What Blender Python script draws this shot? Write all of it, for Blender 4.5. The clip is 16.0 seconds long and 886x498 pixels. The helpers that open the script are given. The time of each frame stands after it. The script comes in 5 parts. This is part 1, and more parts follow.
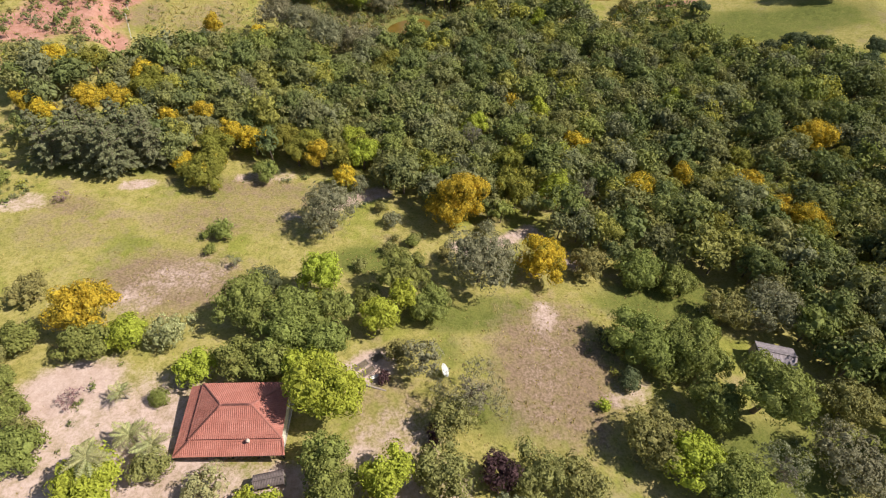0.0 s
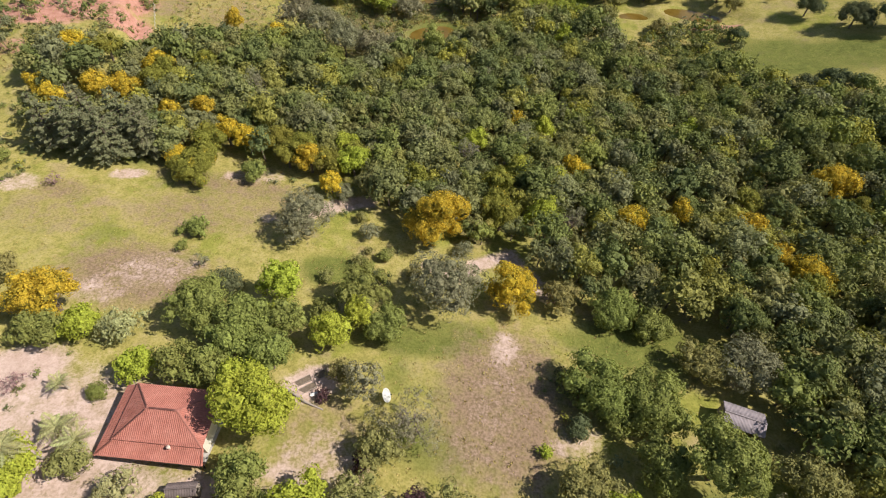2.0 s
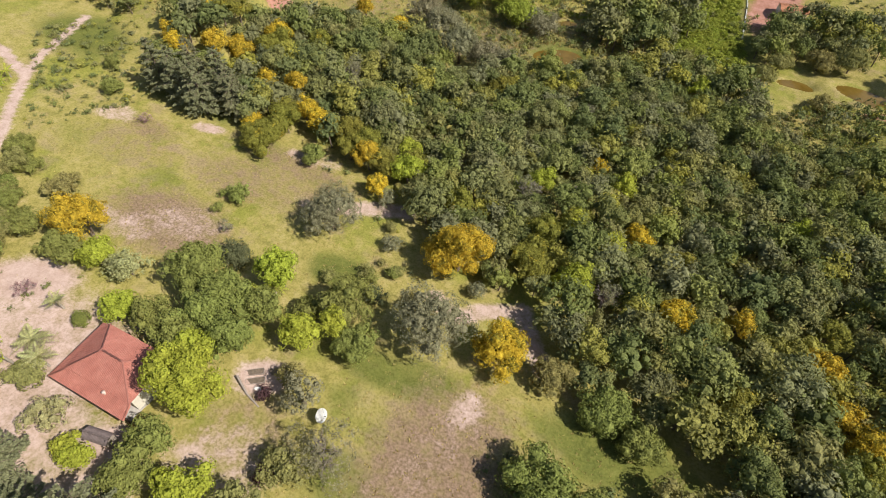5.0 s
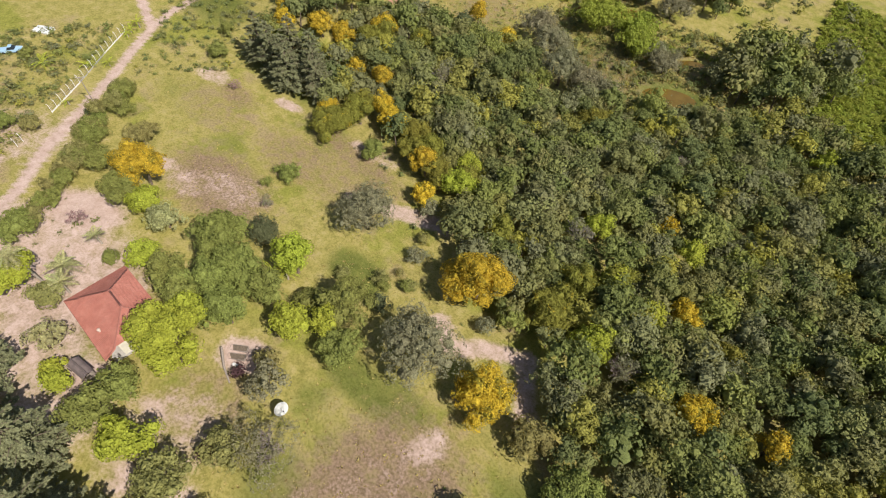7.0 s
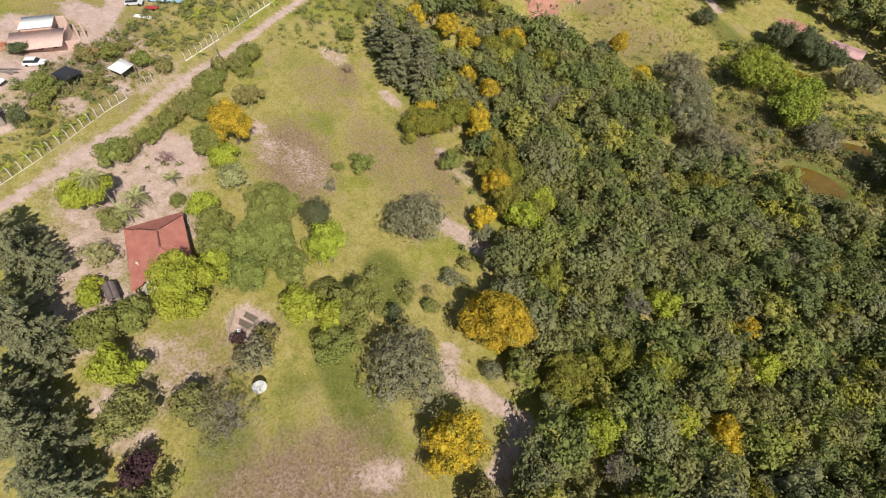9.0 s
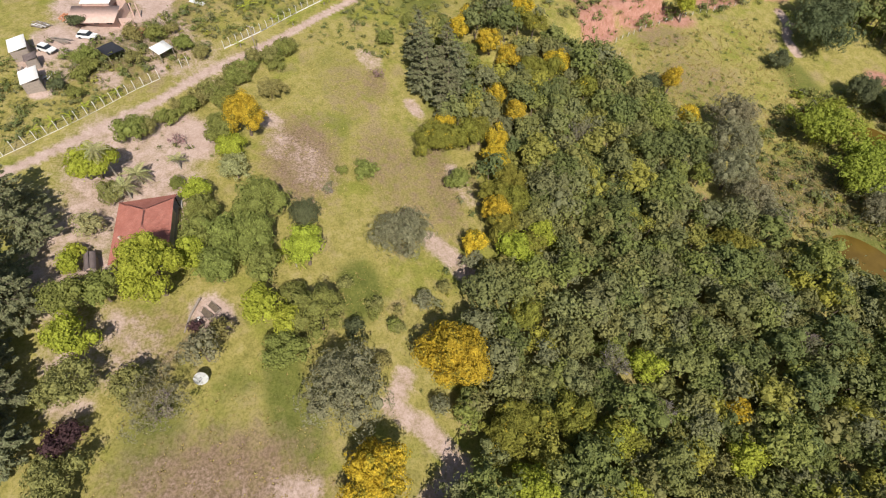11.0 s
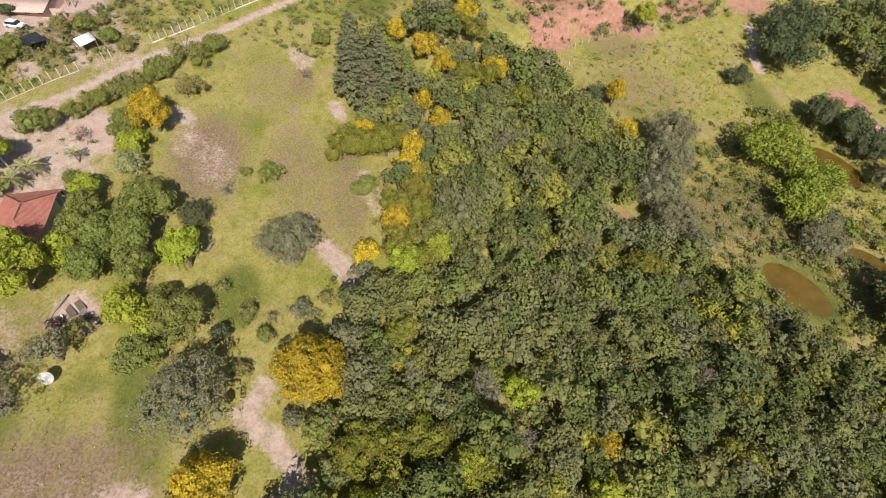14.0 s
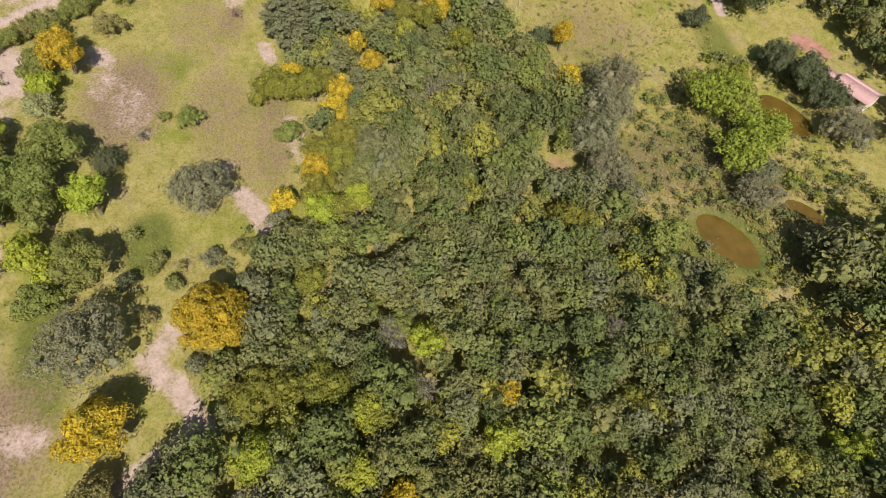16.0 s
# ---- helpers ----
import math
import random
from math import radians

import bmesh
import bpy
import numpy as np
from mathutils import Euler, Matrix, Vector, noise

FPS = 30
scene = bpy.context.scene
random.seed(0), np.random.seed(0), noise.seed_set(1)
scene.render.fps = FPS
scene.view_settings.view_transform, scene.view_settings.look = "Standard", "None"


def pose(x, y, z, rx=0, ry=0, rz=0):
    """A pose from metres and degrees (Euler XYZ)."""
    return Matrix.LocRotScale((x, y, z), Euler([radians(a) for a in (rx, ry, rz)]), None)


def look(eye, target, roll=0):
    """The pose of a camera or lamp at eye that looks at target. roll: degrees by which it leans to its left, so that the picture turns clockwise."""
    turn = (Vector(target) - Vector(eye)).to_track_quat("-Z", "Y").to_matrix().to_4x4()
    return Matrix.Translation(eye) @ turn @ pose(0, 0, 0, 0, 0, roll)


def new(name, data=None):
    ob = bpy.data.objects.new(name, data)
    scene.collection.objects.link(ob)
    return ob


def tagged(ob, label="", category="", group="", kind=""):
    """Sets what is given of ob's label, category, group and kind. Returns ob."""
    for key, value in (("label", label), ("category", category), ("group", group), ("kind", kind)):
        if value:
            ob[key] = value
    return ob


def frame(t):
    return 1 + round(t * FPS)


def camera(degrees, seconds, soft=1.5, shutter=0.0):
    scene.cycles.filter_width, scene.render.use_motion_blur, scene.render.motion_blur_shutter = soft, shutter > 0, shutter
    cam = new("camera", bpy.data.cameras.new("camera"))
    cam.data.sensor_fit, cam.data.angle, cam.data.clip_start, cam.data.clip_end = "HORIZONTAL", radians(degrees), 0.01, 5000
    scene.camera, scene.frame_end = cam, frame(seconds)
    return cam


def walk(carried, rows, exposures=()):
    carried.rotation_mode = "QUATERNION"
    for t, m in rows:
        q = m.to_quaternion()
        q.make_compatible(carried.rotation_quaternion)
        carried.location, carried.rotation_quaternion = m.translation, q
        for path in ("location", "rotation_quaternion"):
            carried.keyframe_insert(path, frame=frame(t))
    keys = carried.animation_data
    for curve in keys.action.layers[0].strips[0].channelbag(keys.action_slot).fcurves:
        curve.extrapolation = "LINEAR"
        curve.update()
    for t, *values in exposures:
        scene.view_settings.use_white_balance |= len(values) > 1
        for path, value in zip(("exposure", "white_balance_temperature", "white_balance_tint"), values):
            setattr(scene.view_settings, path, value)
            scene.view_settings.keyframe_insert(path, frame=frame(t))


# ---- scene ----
cam = camera(79.3, 16.0, soft=1.12)
METRES, EYE, TILT, LEAN, TURN = 115.0, 68.0, -51.3, -0.9, 0.0
ROWS = [
    (0.0, 0.0, 0.0, 0.0, 0.0, 0.0, -0.0),
    (0.5, 0.0248, 0.0042, 0.0073, 0.03, 0.03, -0.15),
    (1.0, 0.0499, 0.0095, 0.0151, 0.33, 0.06, -0.61),
    (1.5, 0.0744, 0.0161, 0.0232, 1.59, 0.08, -2.35),
    (2.0, 0.0992, 0.0247, 0.0321, 4.1, -0.03, -5.52),
    (2.5, 0.1243, 0.034, 0.0424, 6.23, -0.24, -8.18),
    (3.0, 0.1483, 0.0439, 0.0546, 8.28, -0.54, -10.77),
    (3.5, 0.174, 0.0559, 0.0692, 10.41, -0.94, -13.36),
    (4.0, 0.1951, 0.0677, 0.0825, 12.92, -1.55, -16.3),
    (6.5, 0.2939, 0.1482, 0.1746, 27.78, -7.33, -30.87),
    (7.0, 0.3083, 0.1669, 0.1949, 32.38, -9.69, -34.43),
    (7.5, 0.3204, 0.187, 0.2171, 38.17, -12.97, -38.27),
    (8.0, 0.3301, 0.2077, 0.2411, 44.11, -16.67, -41.53),
    (8.5, 0.3377, 0.2289, 0.2655, 49.39, -20.12, -43.94),
    (9.0, 0.3424, 0.2503, 0.2901, 54.88, -23.87, -46.11),
    (11.5, 0.3484, 0.3555, 0.4173, 72.82, -36.76, -50.66),
    (12.0, 0.3494, 0.3767, 0.4432, 74.13, -37.77, -50.9),
    (12.5, 0.3505, 0.3981, 0.4689, 75.06, -38.52, -51.05),
    (13.0, 0.3512, 0.4191, 0.4944, 75.75, -39.13, -51.17),
    (13.5, 0.3524, 0.4399, 0.5203, 76.14, -39.53, -51.28),
    (14.0, 0.3536, 0.4605, 0.5458, 76.51, -39.9, -51.36),
    (14.5, 0.3548, 0.4811, 0.5718, 76.89, -40.28, -51.45),
    (15.0, 0.3558, 0.5031, 0.5985, 77.23, -40.68, -51.59),
    (15.5, 0.3604, 0.5227, 0.6213, 77.3, -41.88, -51.63),
    (16.0, 0.364, 0.5379, 0.6422, 76.97, -45.96, -51.67),
]
walk(cam, [(t, pose(0, 0, EYE, TILT, LEAN, TURN) @ pose(METRES * x, METRES * y, METRES * z, 90 + pitch, roll, yaw)) for t, x, y, z, yaw, pitch, roll in ROWS],
     exposures=[(0.0, 0.54), (4.0, 0.48), (7.0, 0.33), (9.0, 0.25), (16.0, 0.28)])

# ---- world, sun, exposure ----
SUN_AZ, SUN_EL = radians(3), radians(46)   # azimuth from +x towards +y
world = bpy.data.worlds.new("sky")
scene.world = world
world.use_nodes = True
wn = world.node_tree
sky = wn.nodes.new("ShaderNodeTexSky")
sky.sky_type, sky.sun_disc = "NISHITA", False
sky.sun_elevation, sky.sun_rotation = SUN_EL, radians(90) - SUN_AZ
wn.links.new(sky.outputs[0], wn.nodes["Background"].inputs[0])
wn.nodes["Background"].inputs[1].default_value = 0.074
lamp = bpy.data.lights.new("sun", "SUN")
lamp.energy, lamp.angle, lamp.color = 4.6, radians(0.6), (1.0, 0.965, 0.915)
sun = new("sun", lamp)
toward = Vector((math.cos(SUN_AZ) * math.cos(SUN_EL), math.sin(SUN_AZ) * math.cos(SUN_EL), math.sin(SUN_EL)))
sun.matrix_world = look(toward * 300, (0, 0, 0))


# ---- materials ----
class Nodes:
    """A small wrapper to chain shader nodes."""

    def __init__(self, name, rough=0.8, spec=0.25):
        self.m = bpy.data.materials.new(name)
        self.m.use_nodes = True
        self.t = self.m.node_tree
        self.b = self.t.nodes["Principled BSDF"]
        self.b.inputs["Roughness"].default_value = rough
        self.b.inputs["Specular IOR Level"].default_value = spec

    def node(self, kind, **sets):
        n = self.t.nodes.new(kind)
        for k, v in sets.items():
            n.inputs[k.replace("_", " ")].default_value = v
        return n

    def link(self, a, b):
        self.t.links.new(a, b)

    def noise(self, scale, detail=4.0, rough=0.6):
        g = self.node("ShaderNodeNewGeometry")
        n = self.node("ShaderNodeTexNoise", Scale=scale, Detail=detail, Roughness=rough)
        self.link(g.outputs["Position"], n.inputs["Vector"])
        return n.outputs["Fac"]

    def ramp(self, fac, stops, hard=False):
        r = self.t.nodes.new("ShaderNodeValToRGB")
        e = r.color_ramp.elements
        while len(e) < len(stops):
            e.new(0.5)
        for el, (p, c) in zip(e, stops):
            el.position, el.color = p, (*c, 1.0)
        if hard:
            r.color_ramp.interpolation = "CONSTANT"
        self.link(fac, r.inputs[0])
        return r.outputs[0]

    def fade(self, fac, a, b):
        """A smooth 0 to 1 between the values a and b."""
        n = self.t.nodes.new("ShaderNodeMapRange")
        n.interpolation_type = "SMOOTHSTEP"
        n.inputs["From Min"].default_value, n.inputs["From Max"].default_value = a, b
        self.link(fac, n.inputs["Value"])
        return n.outputs[0]

    def calc(self, op, a, b):
        n = self.t.nodes.new("ShaderNodeMath")
        n.operation = op
        for s, v in zip(n.inputs, (a, b)):
            if isinstance(v, (int, float)):
                s.default_value = v
            else:
                self.link(v, s)
        return n.outputs[0]

    def mix(self, fac, a, b, mode="MIX"):
        n = self.t.nodes.new("ShaderNodeMix")
        n.data_type, n.blend_type = "RGBA", mode
        for s, v in zip((n.inputs[0], n.inputs[6], n.inputs[7]), (fac, a, b)):
            if isinstance(v, (int, float)):
                s.default_value = v
            elif isinstance(v, tuple):
                s.default_value = (*v, 1.0)
            else:
                self.link(v, s)
        return n.outputs[2]

    def bump(self, height, distance=0.05, strength=0.6):
        n = self.node("ShaderNodeBump", Strength=strength, Distance=distance)
        self.link(height, n.inputs["Height"])
        self.link(n.outputs[0], self.b.inputs["Normal"])

    def speckled(self, colour):
        """Single leaves too fine to build: small light and dark flecks with relief."""
        n = self.noise(4.2, 3, 0.75)
        self.bump(n, 0.12, 0.4)
        return self.mix(1.0, colour, self.ramp(n, [(0.34, (0.90, 0.91, 1.00)), (0.52, (1.38, 1.37, 1.46)), (0.68, (1.78, 1.75, 1.80))]), "MULTIPLY")

    def leafy(self, colour, share=0.26):
        """Foliage: part of the light passes through the leaves, a little yellower."""
        thin = self.t.nodes.new("ShaderNodeBsdfTranslucent")
        both = self.t.nodes.new("ShaderNodeMixShader")
        both.inputs[0].default_value = share
        self.link(self.mix(1.0, colour, (1.15, 1.15, 0.85), "MULTIPLY"), thin.inputs["Color"])
        self.link(self.b.outputs[0], both.inputs[1])
        self.link(thin.outputs[0], both.inputs[2])
        self.link(both.outputs[0], self.t.nodes["Material Output"].inputs["Surface"])
        return self.done(colour)

    def done(self, colour):
        self.link(colour, self.b.inputs["Base Color"])
        return self.m


def leaf_material(name, base, accent=None, share=0.0, spread=0.28):
    """Foliage: each leaf clump differs a little, each plant a little more. accent: the flowers, and their share."""
    m = Nodes(name, 0.8, 0.12)
    g, o = m.node("ShaderNodeNewGeometry"), m.node("ShaderNodeObjectInfo")
    a = m.node("ShaderNodeAttribute")
    a.attribute_name = "tint"
    isl = g.outputs["Random Per Island"]
    col = m.mix(isl, tuple(c * (1 - 0.7 * spread) for c in base), tuple(min(1, c * (1 + spread)) for c in base))
    if accent:
        patch = m.calc("ADD", m.calc("MULTIPLY", m.noise(0.55, 2), 0.9), m.calc("MULTIPLY", isl, 0.18))
        rich = m.mix(isl, tuple(c * 0.75 for c in accent), tuple(min(1, c * 1.2) for c in accent))
        col = m.mix(m.fade(patch, 0.95 - share * 0.62, 1.03 - share * 0.62), col, rich)
    own = m.calc("FRACT", m.calc("ADD", o.outputs["Random"], a.outputs["Fac"]), 0.0)
    col = m.mix(m.calc("MULTIPLY", own, 0.30), col, (base[0] * 1.15, base[1] * 0.72, base[2] * 0.9))
    return m.leafy(m.speckled(col))


def wood_leaf_material():
    """The woodland's crowns: every tree takes its own green."""
    m = Nodes("woodland_leaves", 0.8, 0.12)
    g, o = m.node("ShaderNodeNewGeometry"), m.node("ShaderNodeObjectInfo")
    a = m.node("ShaderNodeAttribute")
    a.attribute_name = "tint"
    own = m.calc("FRACT", m.calc("ADD", o.outputs["Random"], a.outputs["Fac"]), 0.0)
    col = m.ramp(own, [(0.0, (0.101, 0.114, 0.040)), (0.16, (0.142, 0.161, 0.045)), (0.32, (0.187, 0.177, 0.063)), (0.46, (0.111, 0.132, 0.047)),
                       (0.60, (0.187, 0.202, 0.047)), (0.72, (0.165, 0.168, 0.082)), (0.86, (0.146, 0.144, 0.058)), (1.0, (0.258, 0.244, 0.043))])
    isl = g.outputs["Random Per Island"]
    shade = m.mix(isl, (0.86, 0.86, 0.86), (1.2, 1.17, 1.08))
    return m.leafy(m.speckled(m.mix(1.0, col, shade, "MULTIPLY")))


def plain(name, colour, rough=0.7, spread=0.25, scale=1.5, spec=0.25, metal=0.0, bump=0.0):
    """A painted, cast or sawn surface with stains at two scales."""
    m = Nodes(name, rough, spec)
    m.b.inputs["Metallic"].default_value = metal
    n = m.calc("ADD", m.calc("MULTIPLY", m.noise(scale, 5), 0.65), m.calc("MULTIPLY", m.noise(scale * 9, 3), 0.35))
    if bump:
        m.bump(n, bump)
    return m.done(m.ramp(n, [(0.3, tuple(c * (1 - spread) for c in colour)), (0.7, tuple(min(1, c * (1 + spread)) for c in colour))]))


LEAF = {
    "green": leaf_material("green_leaves", (0.164, 0.186, 0.044)),
    "dark": leaf_material("dark_leaves", (0.092, 0.110, 0.046)),
    "lime": leaf_material("lime_leaves", (0.250, 0.285, 0.034)),
    "grey": leaf_material("greyish_leaves", (0.180, 0.180, 0.092)),
    "olive": leaf_material("olive_leaves", (0.192, 0.186, 0.058)),
    "pale": leaf_material("pale_leaves", (0.264, 0.270, 0.110)),
    "yellow": leaf_material("yellow_blossom", (0.200, 0.180, 0.024), (0.440, 0.320, 0.028), 0.86),
    "yellowish": leaf_material("sparse_yellow_blossom", (0.165, 0.165, 0.028), (0.360, 0.275, 0.028), 0.42),
    "pine": leaf_material("needles", (0.150, 0.158, 0.074)),
    "greypine": leaf_material("grey_needles", (0.165, 0.152, 0.108)),
    "bamboo": leaf_material("bamboo_leaves", (0.205, 0.240, 0.034)),
    "purple": leaf_material("purple_leaves", (0.066, 0.036, 0.034)),
    "bare": leaf_material("dry_twigs", (0.225, 0.200, 0.155)),
    "pink": leaf_material("pinkish_dry_twigs", (0.230, 0.150, 0.130)),
    "wood": wood_leaf_material(),
}
BARK = plain("bark", (0.16, 0.12, 0.085), 0.9, 0.4, 3)


def ground_material():
    m = Nodes("ground_cover", 0.95, 0.1)
    a = m.node("ShaderNodeAttribute")
    a.attribute_name = "cover"
    s = m.node("ShaderNodeSeparateColor")
    m.link(a.outputs["Color"], s.inputs[0])
    dirt, lush, dry = s.outputs[0], s.outputs[1], s.outputs[2]
    b = m.node("ShaderNodeAttribute")
    b.attribute_name = "soil"
    big, mid, fine = m.noise(0.09, 4), m.noise(0.55, 6, 0.65), m.noise(2.6, 6, 0.7)
    grass = m.ramp(mid, [(0.30, (0.235, 0.208, 0.056)), (0.50, (0.340, 0.284, 0.086)), (0.70, (0.420, 0.336, 0.138))])
    grass = m.mix(m.fade(big, 0.50, 0.64), grass, m.ramp(mid, [(0.3, (0.205, 0.206, 0.040)), (0.7, (0.315, 0.290, 0.064))]))
    grass = m.mix(m.calc("MULTIPLY", m.fade(m.noise(0.16, 5, 0.6), 0.52, 0.70), 0.6), grass, (0.350, 0.255, 0.145))
    wet = m.ramp(mid, [(0.3, (0.105, 0.118, 0.028)), (0.7, (0.195, 0.196, 0.046))])
    grass = m.mix(m.fade(m.calc("ADD", lush, m.calc("MULTIPLY", m.calc("SUBTRACT", m.calc("ADD", mid, big), 1.0), 1.1)), 0.25, 1.0), grass, wet)
    straw = m.ramp(fine, [(0.3, (0.205, 0.136, 0.086)), (0.7, (0.300, 0.202, 0.132))])
    grass = m.mix(m.fade(m.calc("ADD", dry, m.calc("MULTIPLY", m.calc("SUBTRACT", mid, 0.5), 1.5)), 0.12, 1.05), grass, straw)
    sand = m.ramp(mid, [(0.3, (0.430, 0.300, 0.235)), (0.7, (0.570, 0.425, 0.355))])
    red = m.ramp(mid, [(0.3, (0.330, 0.150, 0.100)), (0.7, (0.500, 0.270, 0.205))])
    soil = m.mix(b.outputs["Fac"], sand, red)
    edge = m.calc("ADD", dirt, m.calc("MULTIPLY", m.calc("SUBTRACT", m.calc("ADD", mid, fine), 1.0), 0.85))
    grass = m.mix(m.fade(fine, 0.58, 0.36), grass, m.mix(1.0, grass, (0.70, 0.72, 0.62), "MULTIPLY"))
    soil = m.mix(m.fade(fine, 0.60, 0.35), soil, m.mix(1.0, soil, (0.86, 0.84, 0.82), "MULTIPLY"))
    col = m.mix(m.fade(edge, 0.18, 0.86), grass, soil)
    m.bump(m.calc("ADD", m.calc("MULTIPLY", fine, 0.5), mid), 0.2, 0.6)
    return m.done(col)


# ---- ground ----
def smooth(v, a, b):
    k = np.clip((v - a) / (b - a), 0, 1)
    return k * k * (3 - 2 * k)


def base_height(x, y):
    """The valley's slope in metres: high ground by the road, low ground by the ponds, gentle hills far off."""
    x, y = np.asarray(x, float), np.asarray(y, float)
    far = np.hypot(np.maximum(np.abs(x) - 170, 0), np.maximum(np.abs(y - 110) - 150, 0))
    u, v = np.clip(x, -150, 135) / 100, np.clip(y, -20, 245) / 100
    z = 1.77 - 5.8 * u - 14.66 * v + 0.94 * u * u - 0.85 * u * v - 4.73 * v * v + 4.17 * u * u * v + 0.57 * u * v * v + 2.94 * v ** 3 + 1.85 * u ** 3
    return z + 14 * smooth(far, 0, 900) * (1 + 0.5 * np.sin(x / 260 + 1) * np.cos(y / 310))


def ellipse(x, y, cx, cy, a, b, turn=0.0):
    """How far a place lies from an ellipse's middle: 1 on its edge."""
    c, s = math.cos(radians(turn)), math.sin(radians(turn))
    return np.hypot(((x - cx) * c + (y - cy) * s) / a, ((y - cy) * c - (x - cx) * s) / b)


# ponds: middle, half axes, turn, water level
PONDS = [(-9.5, 163.3, 8.4, 4.7, 26, -21.6), (-40.5, 190.8, 8.8, 4.6, 20, -19.9), (-14.3, 183.2, 5.0, 2.6, 40, -22.1), (57, 187, 6.5, 2.6, 5, -22.9), (76, 188, 11, 4.2, -12, -21.6), (-52, 180, 4.5, 2.5, 60, -18.6)]


def line_distance(x, y, pts):
    best = np.full(np.shape(x), 1e9)
    for (ax, ay), (bx, by) in zip(pts, pts[1:]):
        dx, dy = bx - ax, by - ay
        k = np.clip(((x - ax) * dx + (y - ay) * dy) / (dx * dx + dy * dy), 0, 1)
        best = np.minimum(best, np.hypot(x - ax - k * dx, y - ay - k * dy))
    return best


CUT = [(-84, 128), (-88, 140), (-94, 152), (-100, 164)]    # foot of the red earth bank


def height(x, y):
    z = base_height(x, y)
    for cx, cy, a, b, turn, level in PONDS:
        e = ellipse(x, y, cx, cy, a, b, turn)
        k = 1 - smooth(e, 0.95, 1.9)
        z = z * (1 - k) + (level + 0.35) * k
        z = z - 1.3 * (1 - smooth(e, 0.55, 1.05))
    d = line_distance(x, y, CUT)
    west = np.asarray(x) < -86 - (np.asarray(y) - 128) * 0.44
    z = z + np.where(west, 4.5 * smooth(d, 0, 5) * (1 - smooth(d, 22, 45)), 0)
    return z


def hz(x, y):
    return float(height(np.array([x]), np.array([y]))[0])


ROAD = [(-20, -24), (-38, -1), (-45.4, 8), (-52.2, 15.5), (-59.4, 23.6), (-67.9, 31), (-75.5, 39.7), (-83.1, 48.1), (-92.8, 58), (-98.5, 64.5), (-111, 68.2), (-124, 70), (-150, 76), (-220, 90)]
LANE = [(-98.5, 64.5), (-104, 72), (-112, 90)]
TRACK = [(3.8, 62), (8.3, 59.4), (12.1, 63.8), (17.7, 67.6), (21.9, 62), (25.3, 58)]
TRACK_B = [(-22, 71), (-17, 74.5), (-11.5, 77.5)]
DRIVE = [(-92, 192), (-86, 191.6), (-80.6, 188), (-73.5, 187.4)]
YARD_ROAD = [(-62, 3), (-72, -1), (-84, 11), (-92, 20), (-104, 24), (-125, 22)]

# bare earth: middle, half axes, turn, strength
BARE_FIELD = [(17.7, 45.8, 2.2, 3.6, 0, 0.72), (17.5, 43.5, 4.5, 7, 0, 0.28), (16.6, 36, 4.5, 7, 0, 0.24), (15.5, 28, 6, 7, 0, 0.20), (28.4, 31.8, 5, 3, 20, 0.45), (-75, 67, 5, 3, 20, 0.6), (-58, 74.6, 4, 1.8, 20, 0.8),
              (-41, 51, 9, 5, 25, 0.42), (-47, 45.5, 5, 3, 0, 0.5), (-28, 68, 3, 1.5, 0, 0.5), (-35, 80, 8, 2.5, 10, 0.5)]
BARE_YARD = [(-49, 29.5, 8, 5, 30, 0.95), (-46, 24, 4, 4, 0, 0.7), (-30.5, 15.5, 8, 4, -10, 0.75), (-18.5, 17.6, 4, 3.2, 0, 0.9), (-9.2, 22.3, 3, 1.6, 20, 0.7), (-3, 17, 3, 4, 0, 0.7),
             (-9.4, 35, 4.2, 3.2, 30, 1.0), (-30, 11, 10, 4, 0, 0.5), (3, 18, 2, 4, 0, 0.6), (-54, 44, 4, 2.5, 40, 0.7), (-40, 21, 18, 12, 20, 0.72), (-22, 14, 13, 7, 0, 0.68), (-5, 21, 8, 9, 0, 0.46), (-50, 22, 7, 6, 0, 0.7)]
BARE_LOT = [(-88, 9, 9, 6, 30, 0.95), (-98, 18, 10, 4, 30, 0.9), (-80, 2, 7, 5, 0, 0.8), (-66, 14, 4, 3, 30, 0.7), (-86, 24, 6, 3, 30, 0.7), (-110, 30, 10, 5, 20, 0.6), (-70, 22.5, 3, 1.8, 40, 0.8), (-66, 5, 4, 2.5, 0, 0.7), (-80, 22, 24, 10, 45, 0.46), (-72, 5, 8, 6, 0, 0.5), (-94, 4, 9, 6, 0, 0.8)]
RED_EARTH = [(-99, 141, 15, 10, 65, 1.0), (-94, 156, 9, 5, 60, 0.9), (-106, 126, 14, 9, 20, 0.95), (-88, 131, 6, 8, 20, 0.95), (-102, 108, 6, 4, 0, 0.6), (-100, 176, 5, 10, 10, 0.8), (-88, 127, 5, 3, 0, 0.8), (-60, 206, 6, 3, 40, 0.9), (-100, 196, 5, 8, 0, 0.7), (45, 232, 8, 22, -10, 0.9), (52, 157, 2.5, 5, 30, 0.7), (82, 180, 9, 2, 8, 0.9), (-28, 131, 3, 5, 40, 0.55)]


